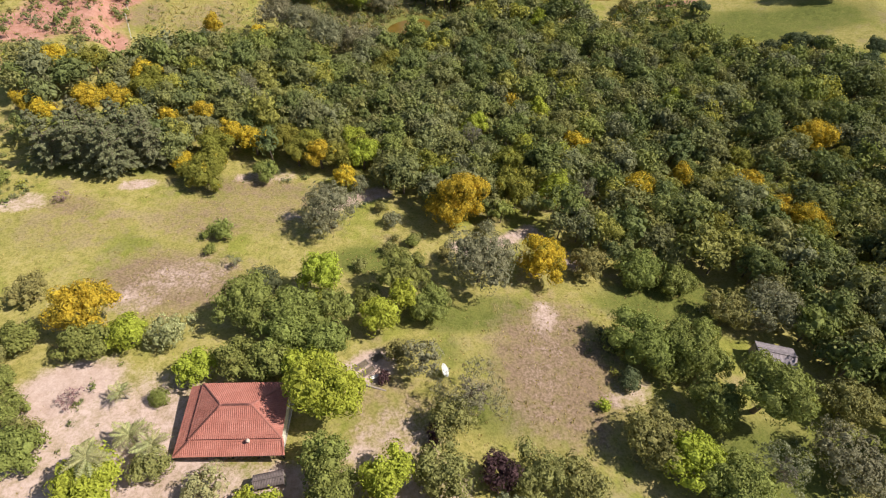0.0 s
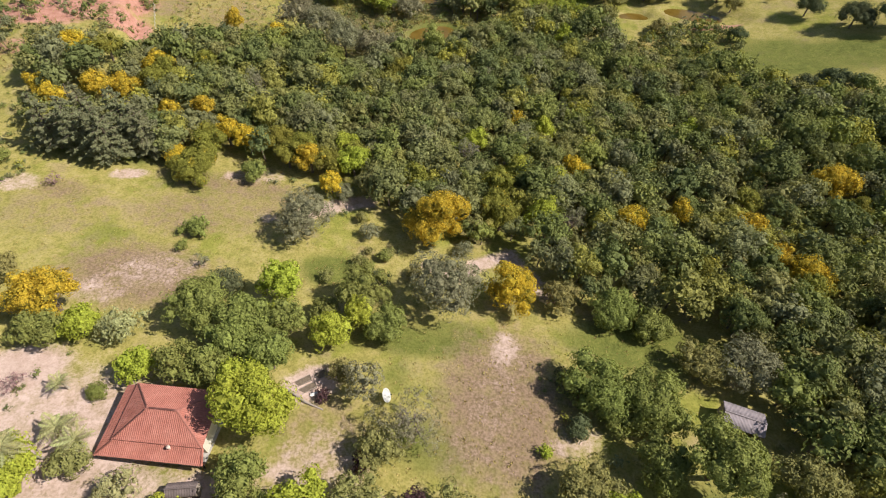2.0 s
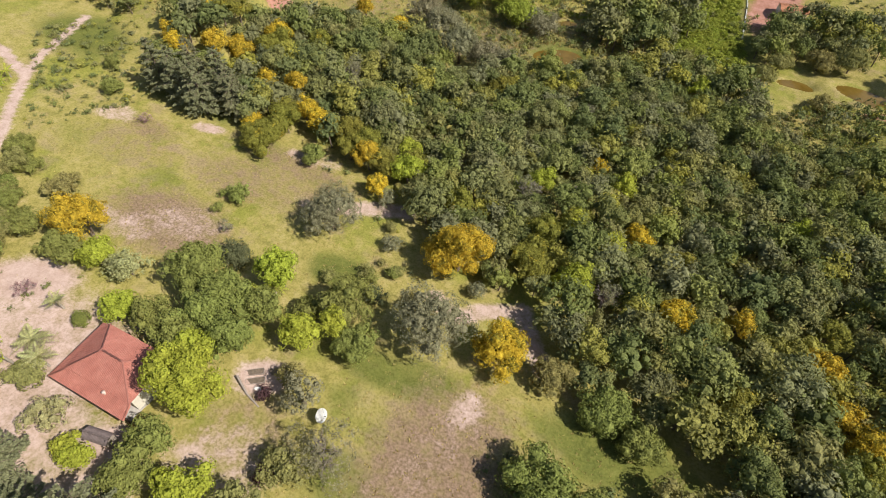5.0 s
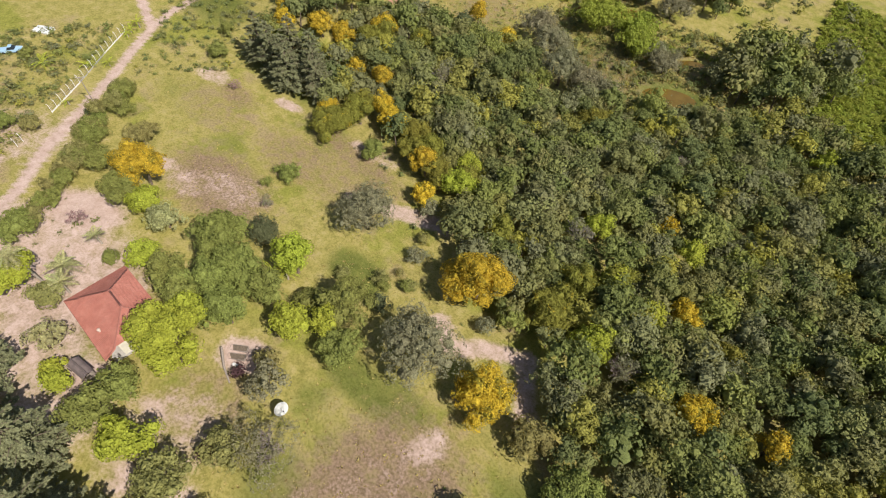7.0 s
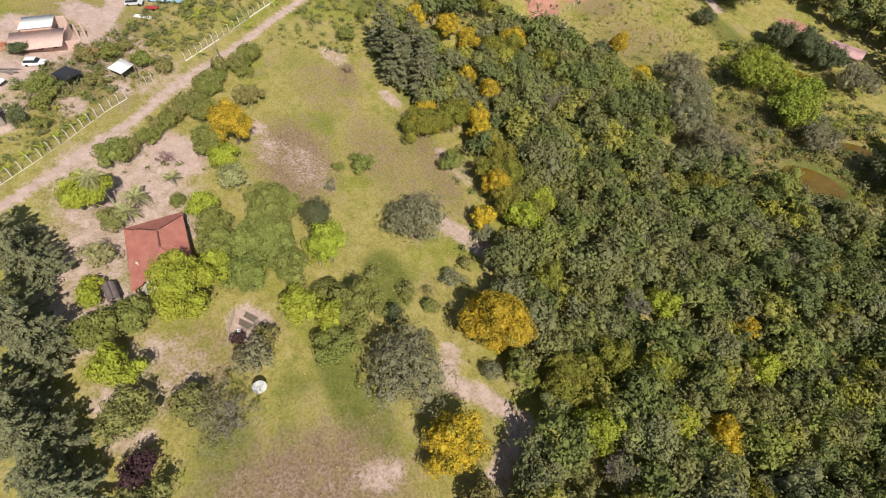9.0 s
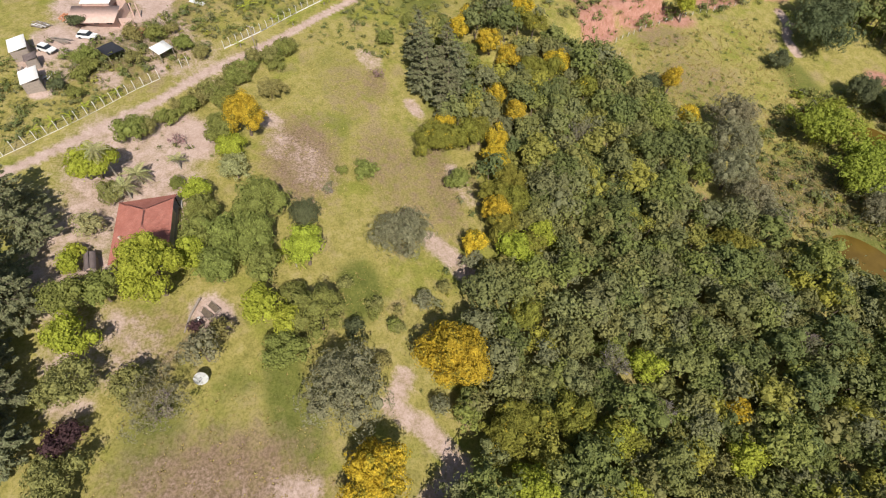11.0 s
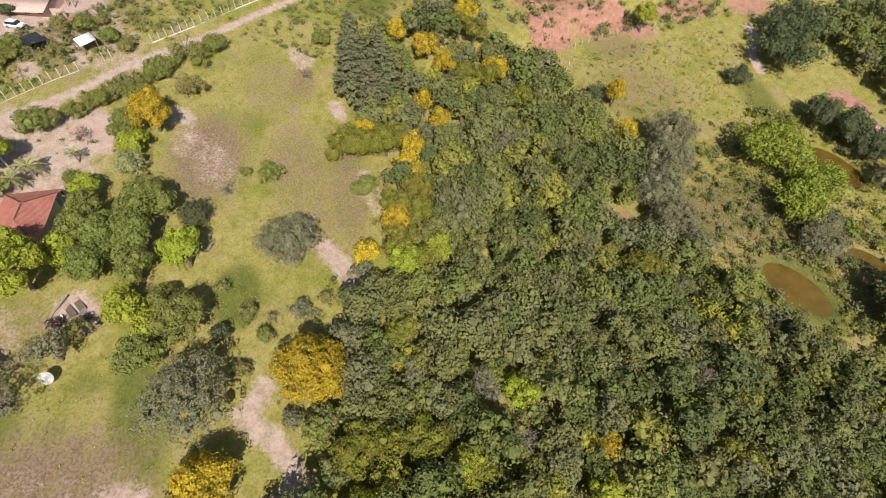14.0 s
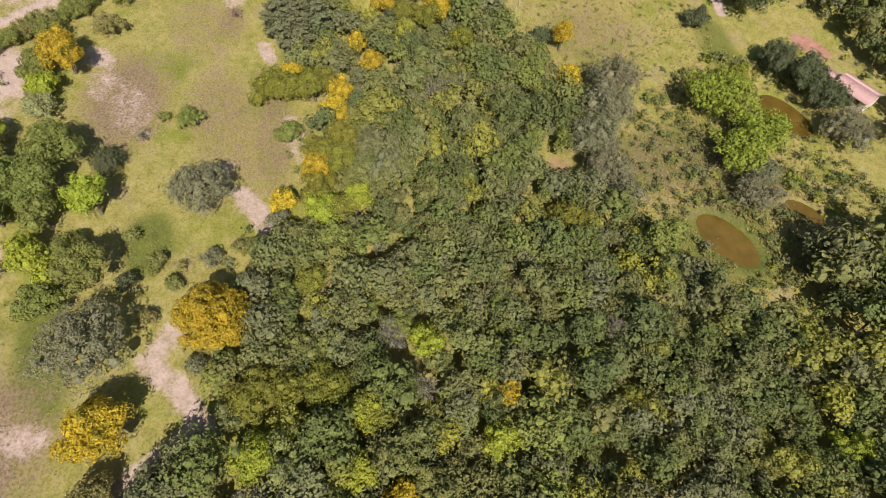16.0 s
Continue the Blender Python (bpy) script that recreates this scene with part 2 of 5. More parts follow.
def cover(x, y):
    """Masks of the ground's cover: bare earth, lush grass, dry straw; and redness of the soil."""
    dirt = np.zeros_like(x)
    red = np.zeros_like(x)
    for group in (BARE_FIELD, BARE_YARD, BARE_LOT, RED_EARTH):
        for cx, cy, a, b, turn, strength in group:
            k = strength * (1 - smooth(ellipse(x, y, cx, cy, a, b, turn), 0.5, 1.35))
            dirt = np.maximum(dirt, k)
            if group is RED_EARTH:
                red = np.maximum(red, 1 - smooth(ellipse(x, y, cx, cy, a * 1.5, b * 1.5, turn), 0.7, 1.3))
    for pts, half in ((ROAD, 1.0), (LANE, 0.9), (TRACK, 1.6), (TRACK_B, 1.9), (DRIVE, 1.2), (YARD_ROAD, 2.0)):
        dirt = np.maximum(dirt, (0.74 if half in (1.6, 1.9) else 0.95) * (1 - smooth(line_distance(x, y, pts), half * 0.6, half * 1.7)))
    lush = np.zeros_like(x)
    for cx, cy, a, b, *strength in ((-12, 57, 8, 5), (5, 45, 12, 4), (40, 50, 16, 7), (45, 22, 12, 8), (8.5, 28.5, 8, 5.5, 0.85), (7, 37.5, 6, 7, 0.45), (9.5, 47.5, 8, 3.5, 0.8), (58, 24, 8, 4), (-70, 59, 14, 8, 0.5), (-51, 58, 12, 5, 0.42), (-66, 82, 20, 6), (-62, 182, 14, 6), (30, 205, 22, 28), (100, 160, 40, 14), (-10, 164, 15, 13), (70, 165, 14, 6), (-30, 160, 10, 18), (-105, 84, 16, 10), (2, 38, 4, 4, 0.6), (-80, 15, 14, 8)):
        lush = np.maximum(lush, (strength or [1.0])[0] * (1 - smooth(ellipse(x, y, cx, cy, a, b), 0.3, 1.4)))
    dry = np.zeros_like(x)
    for cx, cy, a, b, strength in ((18, 36, 12, 17, 0.95), (-43, 50, 15, 9, 0.92), (-42, 66, 14, 8, 0.62), (-36, 76, 18, 5, 0.7), (-68, 150, 14, 18, 0.55), (-66, 67, 7, 4, 0.7), (-85, 16, 30, 20, 0.62), (-34, 70, 18, 10, 0.55), (-64, 62, 14, 8, 0.45), (-85, 150, 7, 12, 0.7), (-36, 18, 12, 8, 0.7), (-6, 27, 9, 9, 0.55), (-30, 24, 16, 10, 0.6), (-28, 160, 16, 24, 0.55), (-12, 182, 18, 12, 0.45)):
        dry = np.maximum(dry, strength * (1 - smooth(ellipse(x, y, cx, cy, a, b), 0.35, 1.3)))
    return dirt, lush, dry, red


def make_ground():
    def axis(lo, hi, step, out):
        inner = np.arange(lo, hi + step, step)
        steps = np.cumsum(step * 1.22 ** np.arange(1, 33))
        steps = steps[steps < out]
        return np.concatenate([lo - steps[::-1], inner, inner[-1] + steps])
    xs, ys = axis(-135, 140, 1.05, 3000), axis(-14, 255, 1.05, 3000)
    X, Y = np.meshgrid(xs, ys)
    x, y = X.ravel(), Y.ravel()
    rough = np.random.RandomState(5).rand(len(x)) * 0.06
    z = height(x, y) + rough
    nx, ny = len(xs), len(ys)
    i = (np.arange(ny - 1)[:, None] * nx + np.arange(nx - 1)[None, :]).ravel()
    quads = np.stack([i, i + 1, i + nx + 1, i + nx], 1)
    me = mesh_from("ground", np.stack([x, y, z], 1), quads, True)
    dirt, lush, dry, red = cover(x, y)
    col = me.color_attributes.new("cover", "FLOAT_COLOR", "POINT")
    col.data.foreach_set("color", np.stack([dirt, lush, dry, np.ones_like(x)], 1).ravel())
    me.attributes.new("soil", "FLOAT", "POINT").data.foreach_set("value", red)
    me.materials.append(ground_material())
    return tagged(new("ground", me), "sloping pasture of dry yellow-green grass with bare earth patches", "ground", kind="structure")


def mesh_from(name, verts, quads, soft=False):
    """A mesh from arrays of corners and four-cornered (or three-cornered) faces."""
    me = bpy.data.meshes.new(name)
    verts, quads = np.asarray(verts, np.float32), np.asarray(quads, np.int32)
    k = quads.shape[1]
    me.vertices.add(len(verts))
    me.vertices.foreach_set("co", verts.ravel())
    me.loops.add(quads.size)
    me.loops.foreach_set("vertex_index", quads.ravel())
    me.polygons.add(len(quads))
    me.polygons.foreach_set("loop_start", np.arange(0, quads.size, k, dtype=np.int32))
    me.polygons.foreach_set("use_smooth", np.full(len(quads), soft))
    me.update(calc_edges=True)
    me.validate()
    return me


make_ground()


def part(name, me, material, parent=None, label="", at=None):
    """One mesh (a bmesh or a mesh) as an object under a thing or a part."""
    if isinstance(me, bmesh.types.BMesh):
        bm, me = me, bpy.data.meshes.new(name)
        bm.to_mesh(me)
        bm.free()
    if material and not me.materials:
        me.materials.append(material)
    ob = new(name, me)
    if parent:
        ob.parent = parent
    if at is not None:
        ob.matrix_basis = at
    return tagged(ob, label)


# ---- plants ----
GOLD = (1 + 5 ** 0.5) / 2
ICO = np.array([(-1, GOLD, 0), (1, GOLD, 0), (-1, -GOLD, 0), (1, -GOLD, 0), (0, -1, GOLD), (0, 1, GOLD), (0, -1, -GOLD), (0, 1, -GOLD), (GOLD, 0, -1), (GOLD, 0, 1), (-GOLD, 0, -1), (-GOLD, 0, 1)]) / math.hypot(1, GOLD)
ICO_F = np.array([(a, b, c) for a in range(12) for b in range(12) for c in range(12) if a < b < c and np.linalg.norm(ICO[a] - ICO[b]) < 1.1 and np.linalg.norm(ICO[b] - ICO[c]) < 1.1 and np.linalg.norm(ICO[a] - ICO[c]) < 1.1])
ICO_F = np.array([f if np.dot(np.cross(ICO[f[1]] - ICO[f[0]], ICO[f[2]] - ICO[f[0]]), ICO[f[0]]) > 0 else f[::-1] for f in ICO_F])


def unit(v):
    return v / np.maximum(np.linalg.norm(v, axis=-1, keepdims=True), 1e-9)


def lobes_of(rng, r, h, base, count, squat=1.0):
    """Middles and radii of the rounded masses of one crown: a few large ones within, many small ones outside."""
    mid, up = (h + base) / 2, (h - base) / 2
    count = int(count * 1.9)
    size = r * rng.uniform(0.17, 0.38, count)
    d = unit(rng.normal(size=(count, 3)))
    d[:, 2] = np.abs(d[:, 2]) * 1.25 - 0.35
    k = rng.uniform(0.55, 1.0, (count, 1)) ** 0.5
    stretch = 1 + 0.20 * rng.normal(size=(count, 1)).clip(-1.6, 1.6)
    c = d * k * stretch * np.array([r * 0.80, r * 0.80, up * 0.74 * squat]) + np.array([0, 0, mid])
    c[0], size[0] = (0, 0, mid + up * 0.10), r * 0.50
    c[1], size[1] = (r * 0.25, -r * 0.2, mid), r * 0.42
    return c, np.minimum(size, up * 0.80)


def leaf_cloud(rng, c, size, leaf, cover_by=1.25, drop=-0.45, tuft=0.0):
    """Leaves gathered in bunches over the lobes, with gaps between them, and a lumpy heart in each lobe: corners and triangles."""
    area = size ** 2 * 4 * math.pi
    n = int(area.sum() * cover_by * 0.62 / (leaf * leaf * 0.42))
    m = max(8, n // 11)
    lobe = rng.choice(len(size), m, p=area / area.sum())
    axis = unit(rng.normal(size=(m, 3)))
    keep = axis[:, 2] > drop
    lobe, axis = lobe[keep], axis[keep]
    m = len(lobe)
    out = rng.uniform(0.80, 1.12, m) + 0.35 * rng.rand(m) ** 4 + tuft * rng.rand(m) ** 3
    wide = rng.uniform(0.9, 1.5, m) * leaf * 1.45
    hub = c[lobe] + axis * (size[lobe] * out)[:, None]
    gap = np.linalg.norm(hub[:, None, :] - c[None, :, :], axis=2) / size[None, :]
    gap[np.arange(m), lobe] = 9
    good = np.flatnonzero(gap.min(axis=1) > 0.72)
    which = rng.choice(good, int(n * len(good) / max(1, m) * 0.95))
    a = axis[which]
    spread = rng.normal(size=a.shape) * 0.62
    spread -= a * (spread * a).sum(1, keepdims=True)
    far = np.linalg.norm(spread, axis=1, keepdims=True)
    w = wide[which][:, None]
    p = hub[which] + spread * w + a * w * (0.35 - 0.55 * far ** 2 + rng.uniform(-0.12, 0.12, (len(a), 1)))
    nrm = unit(a + spread * 0.95 + rng.normal(size=a.shape) * 0.26)
    u = unit(np.cross(nrm, rng.normal(size=a.shape)))
    v = np.cross(nrm, u)
    s = leaf * rng.uniform(0.45, 1.1, (len(p), 1))
    bend = nrm * s * 0.16
    corners = np.stack([p - u * s * 0.62, p + v * s * 0.38 + bend, p + u * s * 0.62, p - v * s * 0.38 + bend], 1).reshape(-1, 3)
    i = np.arange(len(p))[:, None] * 4
    tris = np.concatenate([i + np.array([[0, 2, 1]]), i + np.array([[0, 3, 2]])])
    heart = (ICO[None] * (size[:, None, None] * (1 - 0.75 * min(tuft, 0.5)) * rng.uniform(0.62, 0.84, (len(size), 12, 1))) + c[:, None, :]).reshape(-1, 3)
    k = np.arange(len(size))[:, None, None] * 12 + len(corners)
    return np.concatenate([corners, heart]), np.concatenate([tris, (ICO_F[None] + k).reshape(-1, 3)])


def tube(points, radii, sides=6):
    """A round limb along points: corners and triangles."""
    P, V, F = np.asarray(points, float), [], []
    for j, (p, r) in enumerate(zip(P, radii)):
        t = unit(P[min(j + 1, len(P) - 1)] - P[max(j - 1, 0)])
        a = unit(np.cross(t, (0.31, 0.95, 0.07)))
        b = np.cross(t, a)
        for s in range(sides):
            w = 2 * math.pi * s / sides
            V.append(p + r * (math.cos(w) * a + math.sin(w) * b))
    for j in range(len(P) - 1):
        for s in range(sides):
            q, w = j * sides, (s + 1) % sides
            F += [(q + s, q + w, q + sides + w), (q + s, q + sides + w, q + sides + s)]
    return np.array(V), np.array(F)


def joined(pieces):
    V, F, at = [], [], 0
    for v, f in pieces:
        V.append(v)
        F.append(f + at)
        at += len(v)
    return np.concatenate(V), np.concatenate(F)


def trunk_shape(rng, h, base, c, thick, limbs=5):
    """A tapered, slightly crooked trunk with limbs into the lobes."""
    lean = rng.normal(size=2) * 0.05 * h
    top = np.array([lean[0], lean[1], base + (h - base) * 0.45])
    mid = np.array([lean[0] * 0.2, lean[1] * 0.6, top[2] * 0.5])
    out = [tube([(0, 0, -0.4), (0, 0, 0.1), mid, top], [thick * 1.4, thick, thick * 0.75, thick * 0.4])]
    for q in c[1:limbs + 1]:
        f = mid + (top - mid) * rng.uniform(0.1, 0.8)
        out.append(tube([f, (f + q) / 2 + rng.normal(size=3) * 0.1, q], [thick * 0.45, thick * 0.3, thick * 0.12], 5))
    return joined(out)


FINE = 0.84   # leaf clumps this much finer than listed
KINDS = {   # leaves, lobes, leaf size, foot of the crown, cover, tuft, label
    "green": ("green", 11, 0.42, 0.18, 1.2, 0.0, "broadleaf tree with a dense mid-green rounded crown"),
    "lime": ("lime", 13, 0.44, 0.14, 1.2, 0.0, "broadleaf tree with a bright yellow-green lumpy crown"),
    "dark": ("dark", 9, 0.40, 0.12, 1.2, 0.0, "broadleaf tree with a dark green crown"),
    "grey": ("grey", 17, 0.36, 0.16, 0.72, 0.5, "wide tree with thin grey-green foliage"),
    "greytree": ("grey", 10, 0.36, 0.20, 0.6, 0.5, "tall tree with loose grey-green foliage"),
    "olive": ("olive", 9, 0.40, 0.12, 1.0, 0.12, "small tree with olive-green foliage"),
    "pale": ("pale", 8, 0.38, 0.15, 0.7, 0.3, "small tree with loose pale green leaves"),
    "yellow": ("yellow", 13, 0.38, 0.14, 1.25, 0.0, "flowering tree covered in golden yellow blossom"),
    "yellowish": ("yellowish", 11, 0.40, 0.14, 1.15, 0.0, "green tree with scattered yellow blossom"),
    "dome": ("dark", 1, 0.30, 0.0, 1.6, 0.0, "dark dome-shaped clipped tree"),
    "ball": ("green", 1, 0.24, 0.0, 1.6, 0.0, "round clipped green bush"),
    "hedge": ("green", 7, 0.36, 0.0, 1.0, 0.1, "unclipped green roadside shrub"),
    "purple": ("purple", 8, 0.40, 0.08, 1.0, 0.15, "shrub with dark purple leaves"),
}
serial = [0]


def plant(kind, x, y, h, r, label=""):
    leaves, count, leaf, foot, cov, tuft, words = KINDS[kind]
    serial[0] += 1
    rng = np.random.RandomState(serial[0] * 7 + 3)
    base = foot * h
    c, size = lobes_of(rng, r, h, base, count + int(r * 1.2))
    if count == 1:
        c, size = np.array([(0.1, 0, h * 0.42), (-0.1 * r, 0.05 * r, h * 0.40)]), np.array([1.0, 0.97]) * min(r, h * 0.6)
    root = tagged(new("shrub" if h < 3.2 else "tree"), label or words, "shrub" if h < 3.2 else "tree")
    root.location = (x, y, hz(x, y))
    v, f = leaf_cloud(rng, c, size, leaf * FINE * (0.8 if r < 2.2 else 1.0), cov, -0.45, tuft)
    part("crown", mesh_from("crown", v, f), LEAF[leaves], root)
    part("trunk", mesh_from("trunk", *trunk_shape(rng, h, base, c, 0.035 * h + 0.02), True), BARK, root)
    SPECIMENS.append((x, y, r))
    return root


SPECIMENS = []


def conifer(x, y, h, r, leaves="pine", label="tall dark conifer with drooping layered branches"):
    """Whorls of branches, each with a plume of needles, round a straight trunk."""
    serial[0] += 1
    rng = np.random.RandomState(serial[0] * 7 + 3)
    boughs, leaves_at = [], []
    for k in np.linspace(0.14, 0.98, int(h * 1.3)):
        reach = r * (1.05 - k) ** 0.65
        n = max(4, int(8 * (1.2 - k)))
        for j in range(n):
            w = 2 * math.pi * (j + rng.rand()) / n
            l = reach * rng.uniform(0.7, 1.1)
            d = np.array([math.cos(w), math.sin(w), 0])
            z0 = h * k + rng.uniform(-0.3, 0.3)
            tip = d * l + (0, 0, z0 + 0.10 * l)
            boughs.append(tube([(0, 0, z0), tip * (0.5, 0.5, 1) + (0, 0, 0.06 * l), tip], [0.06, 0.04, 0.015], 3))
            m = int(22 + l * 30)
            t = rng.uniform(0.12, 1.05, (m, 1)) ** 0.75
            side = np.array([-d[1], d[0], 0])
            spread = rng.normal(size=(m, 1)) * 0.20 * l * (1.15 - t)
            leaves_at.append(d * l * t + side * spread + np.array([0, 0, z0]) + np.array([0, 0, 1.0]) * (0.12 * l * t + rng.normal(size=(m, 1)) * 0.10 - np.abs(spread) * 0.25))
    p = np.concatenate(leaves_at)
    nrm = unit(np.array([0, 0, 1.0]) + 0.45 * unit(p * (1, 1, 0)) + rng.normal(size=p.shape) * 0.45)
    u = unit(unit(p * (1, 1, 0)) + rng.normal(size=p.shape) * 0.75)
    u = unit(u - nrm * (u * nrm).sum(1, keepdims=True))
    v = np.cross(nrm, u)
    s = 0.29 * rng.uniform(0.6, 1.25, (len(p), 1))
    corners = np.stack([p - u * s * 0.8, p + v * s * 0.36, p + u * s * 0.8, p - v * s * 0.36], 1).reshape(-1, 3)
    i = np.arange(len(p))[:, None] * 4
    root = tagged(new("conifer"), label, "tree")
    root.location = (x, y, hz(x, y))
    part("crown", mesh_from("crown", corners, np.concatenate([i + np.array([[0, 2, 1]]), i + np.array([[0, 3, 2]])])), LEAF[leaves], root)
    part("branchwork", mesh_from("branchwork", *joined(boughs)), BARK, root)
    part("trunk", mesh_from("trunk", *tube([(0, 0, -0.4), (0, 0, h * 0.5), (0, 0, h * 0.97)], [0.28, 0.2, 0.05]), True), BARK, root)
    SPECIMENS.append((x, y, r))


def bamboo(x, y, h, r, leaves="bamboo", label="dense clump of bright green arching bamboo"):
    serial[0] += 1
    rng = np.random.RandomState(serial[0] * 7 + 3)
    root = tagged(new("bamboo_clump"), label, "bamboo")
    root.location = (x, y, hz(x, y))
    stems, c, size = [], [], []
    for j in range(int(16 + r * 3)):
        w, out = rng.uniform(0, 2 * math.pi), r * rng.uniform(0.25, 1.0) ** 0.7
        top = h * rng.uniform(0.7, 1.0) * (1 - 0.25 * out / r)
        foot = np.array([math.cos(w), math.sin(w), 0]) * out * 0.25
        pts = []
        for k in (0, 0.35, 0.65, 0.85, 1.0):
            reach = out * (0.25 + 0.75 * k ** 2.2)
            pts.append((math.cos(w) * reach, math.sin(w) * reach, top * math.sin(min(1.75, k * 1.72)) * 1.0))
        pts[0] = (foot[0], foot[1], -0.3)
        stems.append(tube(pts, [0.06, 0.055, 0.045, 0.03, 0.015], 4))
        for k, s in ((1, 0.75), (2, 0.95), (3, 0.9), (4, 0.7)):
            c.append(pts[k])
            size.append(s * rng.uniform(0.8, 1.3) * (0.55 + 0.09 * r))
    v, f = leaf_cloud(rng, np.array(c), np.array(size), 0.5, 0.8, -0.7, 0.6)
    part("foliage", mesh_from("foliage", v, f), LEAF[leaves], root)
    part("culms", mesh_from("culms", *joined(stems), True), CULM, root)
    SPECIMENS.append((x, y, r * 0.8))


CULM = plain("bamboo_culm", (0.25, 0.24, 0.06), 0.5)


def frond_mesh(length, width, droop, seed):
    """One feathered frond: a curved rib with leaflets on both sides."""
    rng = np.random.RandomState(seed)
    V, F = [], []
    n = 13
    rib = [np.array([length * (k / n), 0, length * (0.42 * (k / n) - droop * (k / n) ** 2)]) for k in range(n + 1)]
    v, f = tube(rib, [0.035 * (1 - 0.8 * k / n) for k in range(n + 1)], 3)
    V.append(v)
    F.append(f)
    at = len(v)
    for k in range(1, n + 1):
        for side in (-1, 1):
            l = width * math.sin(math.pi * (0.12 + 0.83 * k / n)) * rng.uniform(0.8, 1.1)
            p = rib[k]
            tip = p + np.array([l * 0.45, side * l, -0.28 * l])
            mid = (p + tip) / 2
            V.append(np.array([p, mid + (0.09, 0, 0.02), tip, mid - (0.09, 0, 0)]))
            F.append(np.array([(0, 1, 2), (0, 2, 3)]) + at)
            at += 4
    return mesh_from("frond", np.concatenate(V), np.concatenate(F))


PALM_LEAF = LEAF["pale"]
FRONDS = [frond_mesh(2.2, 0.7, 0.75, 4), frond_mesh(2.2, 0.6, 1.0, 8)]
BANANA = frond_mesh(2.4, 0.36, 0.7, 3)


def palm(x, y, trunk, reach, label="palm with feathered green fronds", dead=False, banana=False):
    serial[0] += 1
    rng = np.random.RandomState(serial[0] * 7 + 3)
    root = tagged(new("banana_plant" if banana else "palm"), label, "plant" if banana else "palm")
    root.location = (x, y, hz(x, y))
    lean = rng.normal(size=2) * 0.07 * trunk
    t = [(0, 0, -0.3), (lean[0] * 0.3, lean[1] * 0.3, trunk * 0.5), (lean[0], lean[1], trunk)]
    part("trunk", mesh_from("trunk", *tube(t, [0.2, 0.15, 0.12], 7), True), PALE_BARK, root)
    n = 9 if banana else 15
    for k in range(n):
        m = Matrix.Translation(t[2]) @ Euler((0, radians(rng.uniform(-38, 25)), 2 * math.pi * (k + rng.rand() * 0.6) / n)).to_matrix().to_4x4() @ Matrix.Scale(reach / 2.2 * rng.uniform(0.85, 1.1), 4)
        part("leaf" if banana else "frond", BANANA if banana else FRONDS[k % 2], LEAF["bare"] if dead else LEAF["lime"] if banana else PALM_LEAF, root, at=m)
    SPECIMENS.append((x, y, reach * 0.6))


PALE_BARK = plain("pale_bark", (0.33, 0.28, 0.22), 0.85, 0.3, 4)


def bare_tree(x, y, h, r, leaves="bare", label="leafless grey tree with fine twigs"):
    """Branches that fork down to twigs."""
    serial[0] += 1
    rng = np.random.RandomState(serial[0] * 7 + 3)
    root = tagged(new("shrub" if h < 3.2 else "bare_tree"), label, "shrub" if h < 3.2 else "tree")
    root.location = (x, y, hz(x, y))
    out = []

    def grow(p, d, length, thick, depth):
        q = p + d * length
        out.append(tube([p, (p + q) / 2 + rng.normal(size=3) * length * 0.06, q], [thick, thick * 0.8, thick * 0.6], 4))
        if depth:
            for k in range(4 if depth > 1 else 5):
                e = unit(d + rng.normal(size=3) * 0.65 * np.array([r / h * 2, r / h * 2, 0.7]) + (0, 0, 0.12))
                grow(p + (q - p) * rng.uniform(0.55, 1.0), e, length * rng.uniform(0.55, 0.8), thick * 0.62, depth - 1)
    grow(np.array([0, 0, -0.2]), np.array([0.05, 0, 1.0]), h * 0.34, 0.034 * h, 4)
    part("branchwork", mesh_from("branchwork", *joined(out)), LEAF[leaves], root)
    c, size = lobes_of(rng, r, h, h * 0.25, 9)
    v, f = leaf_cloud(rng, c, size * 0.8, 0.22, 0.65, -0.6, 0.5)
    keep = len(v) - 12 * len(size)
    f = f[(f < keep).all(axis=1)]
    tagged(part("twig_cloud", mesh_from("twig_cloud", v[:keep], f), LEAF["grey"] if leaves == "bare" else LEAF[leaves], root), kind="stuff")
    SPECIMENS.append((x, y, r * 0.6))


# garden round the house
plant("lime", -13.8, 28.3, 11.6, 4.9, "large mango tree with a bright yellow-green crown beside the house")
plant("lime", -17.9, 49.7, 8.4, 3.4)
plant("green", -28.3, 42.7, 8, 4.6)
plant("green", -20.7, 41.5, 8, 4.3)
plant("green", -15.4, 43.3, 7, 3.2)
plant("lime", -32.2, 32.8, 5, 2.6, "small yellow-green tree at the corner of the house")
plant("green", -27.1, 33.7, 6.5, 3.0)
plant("green", -22.9, 33.6, 7, 3.0)
plant("lime", -18.5, 32.6, 7, 2.8)
plant("green", -21.5, 37.6, 8, 3.6)
plant("green", -15.5, 36.5, 7, 3.6)
plant("lime", -8.5, 42.8, 6.4, 3.0)
plant("lime", -5.2, 46.6, 7, 2.5)
plant("green", -5.6, 50.9, 8.4, 3.9)
plant("green", -0.6, 45.5, 5, 3.4)
plant("green", -11.0, 47.0, 3.5, 2.2)
plant("grey", 7.3, 53.3, 9.4, 5.9)
plant("grey", -19.5, 65.5, 8.2, 5.3, "wide grey-green tree standing alone in the pasture")
plant("green", -38.3, 61.7, 2.6, 2.7, "low green tree in the pasture")
plant("green", -38.7, 57.2, 1.5, 1.0, "small green bush in the pasture")
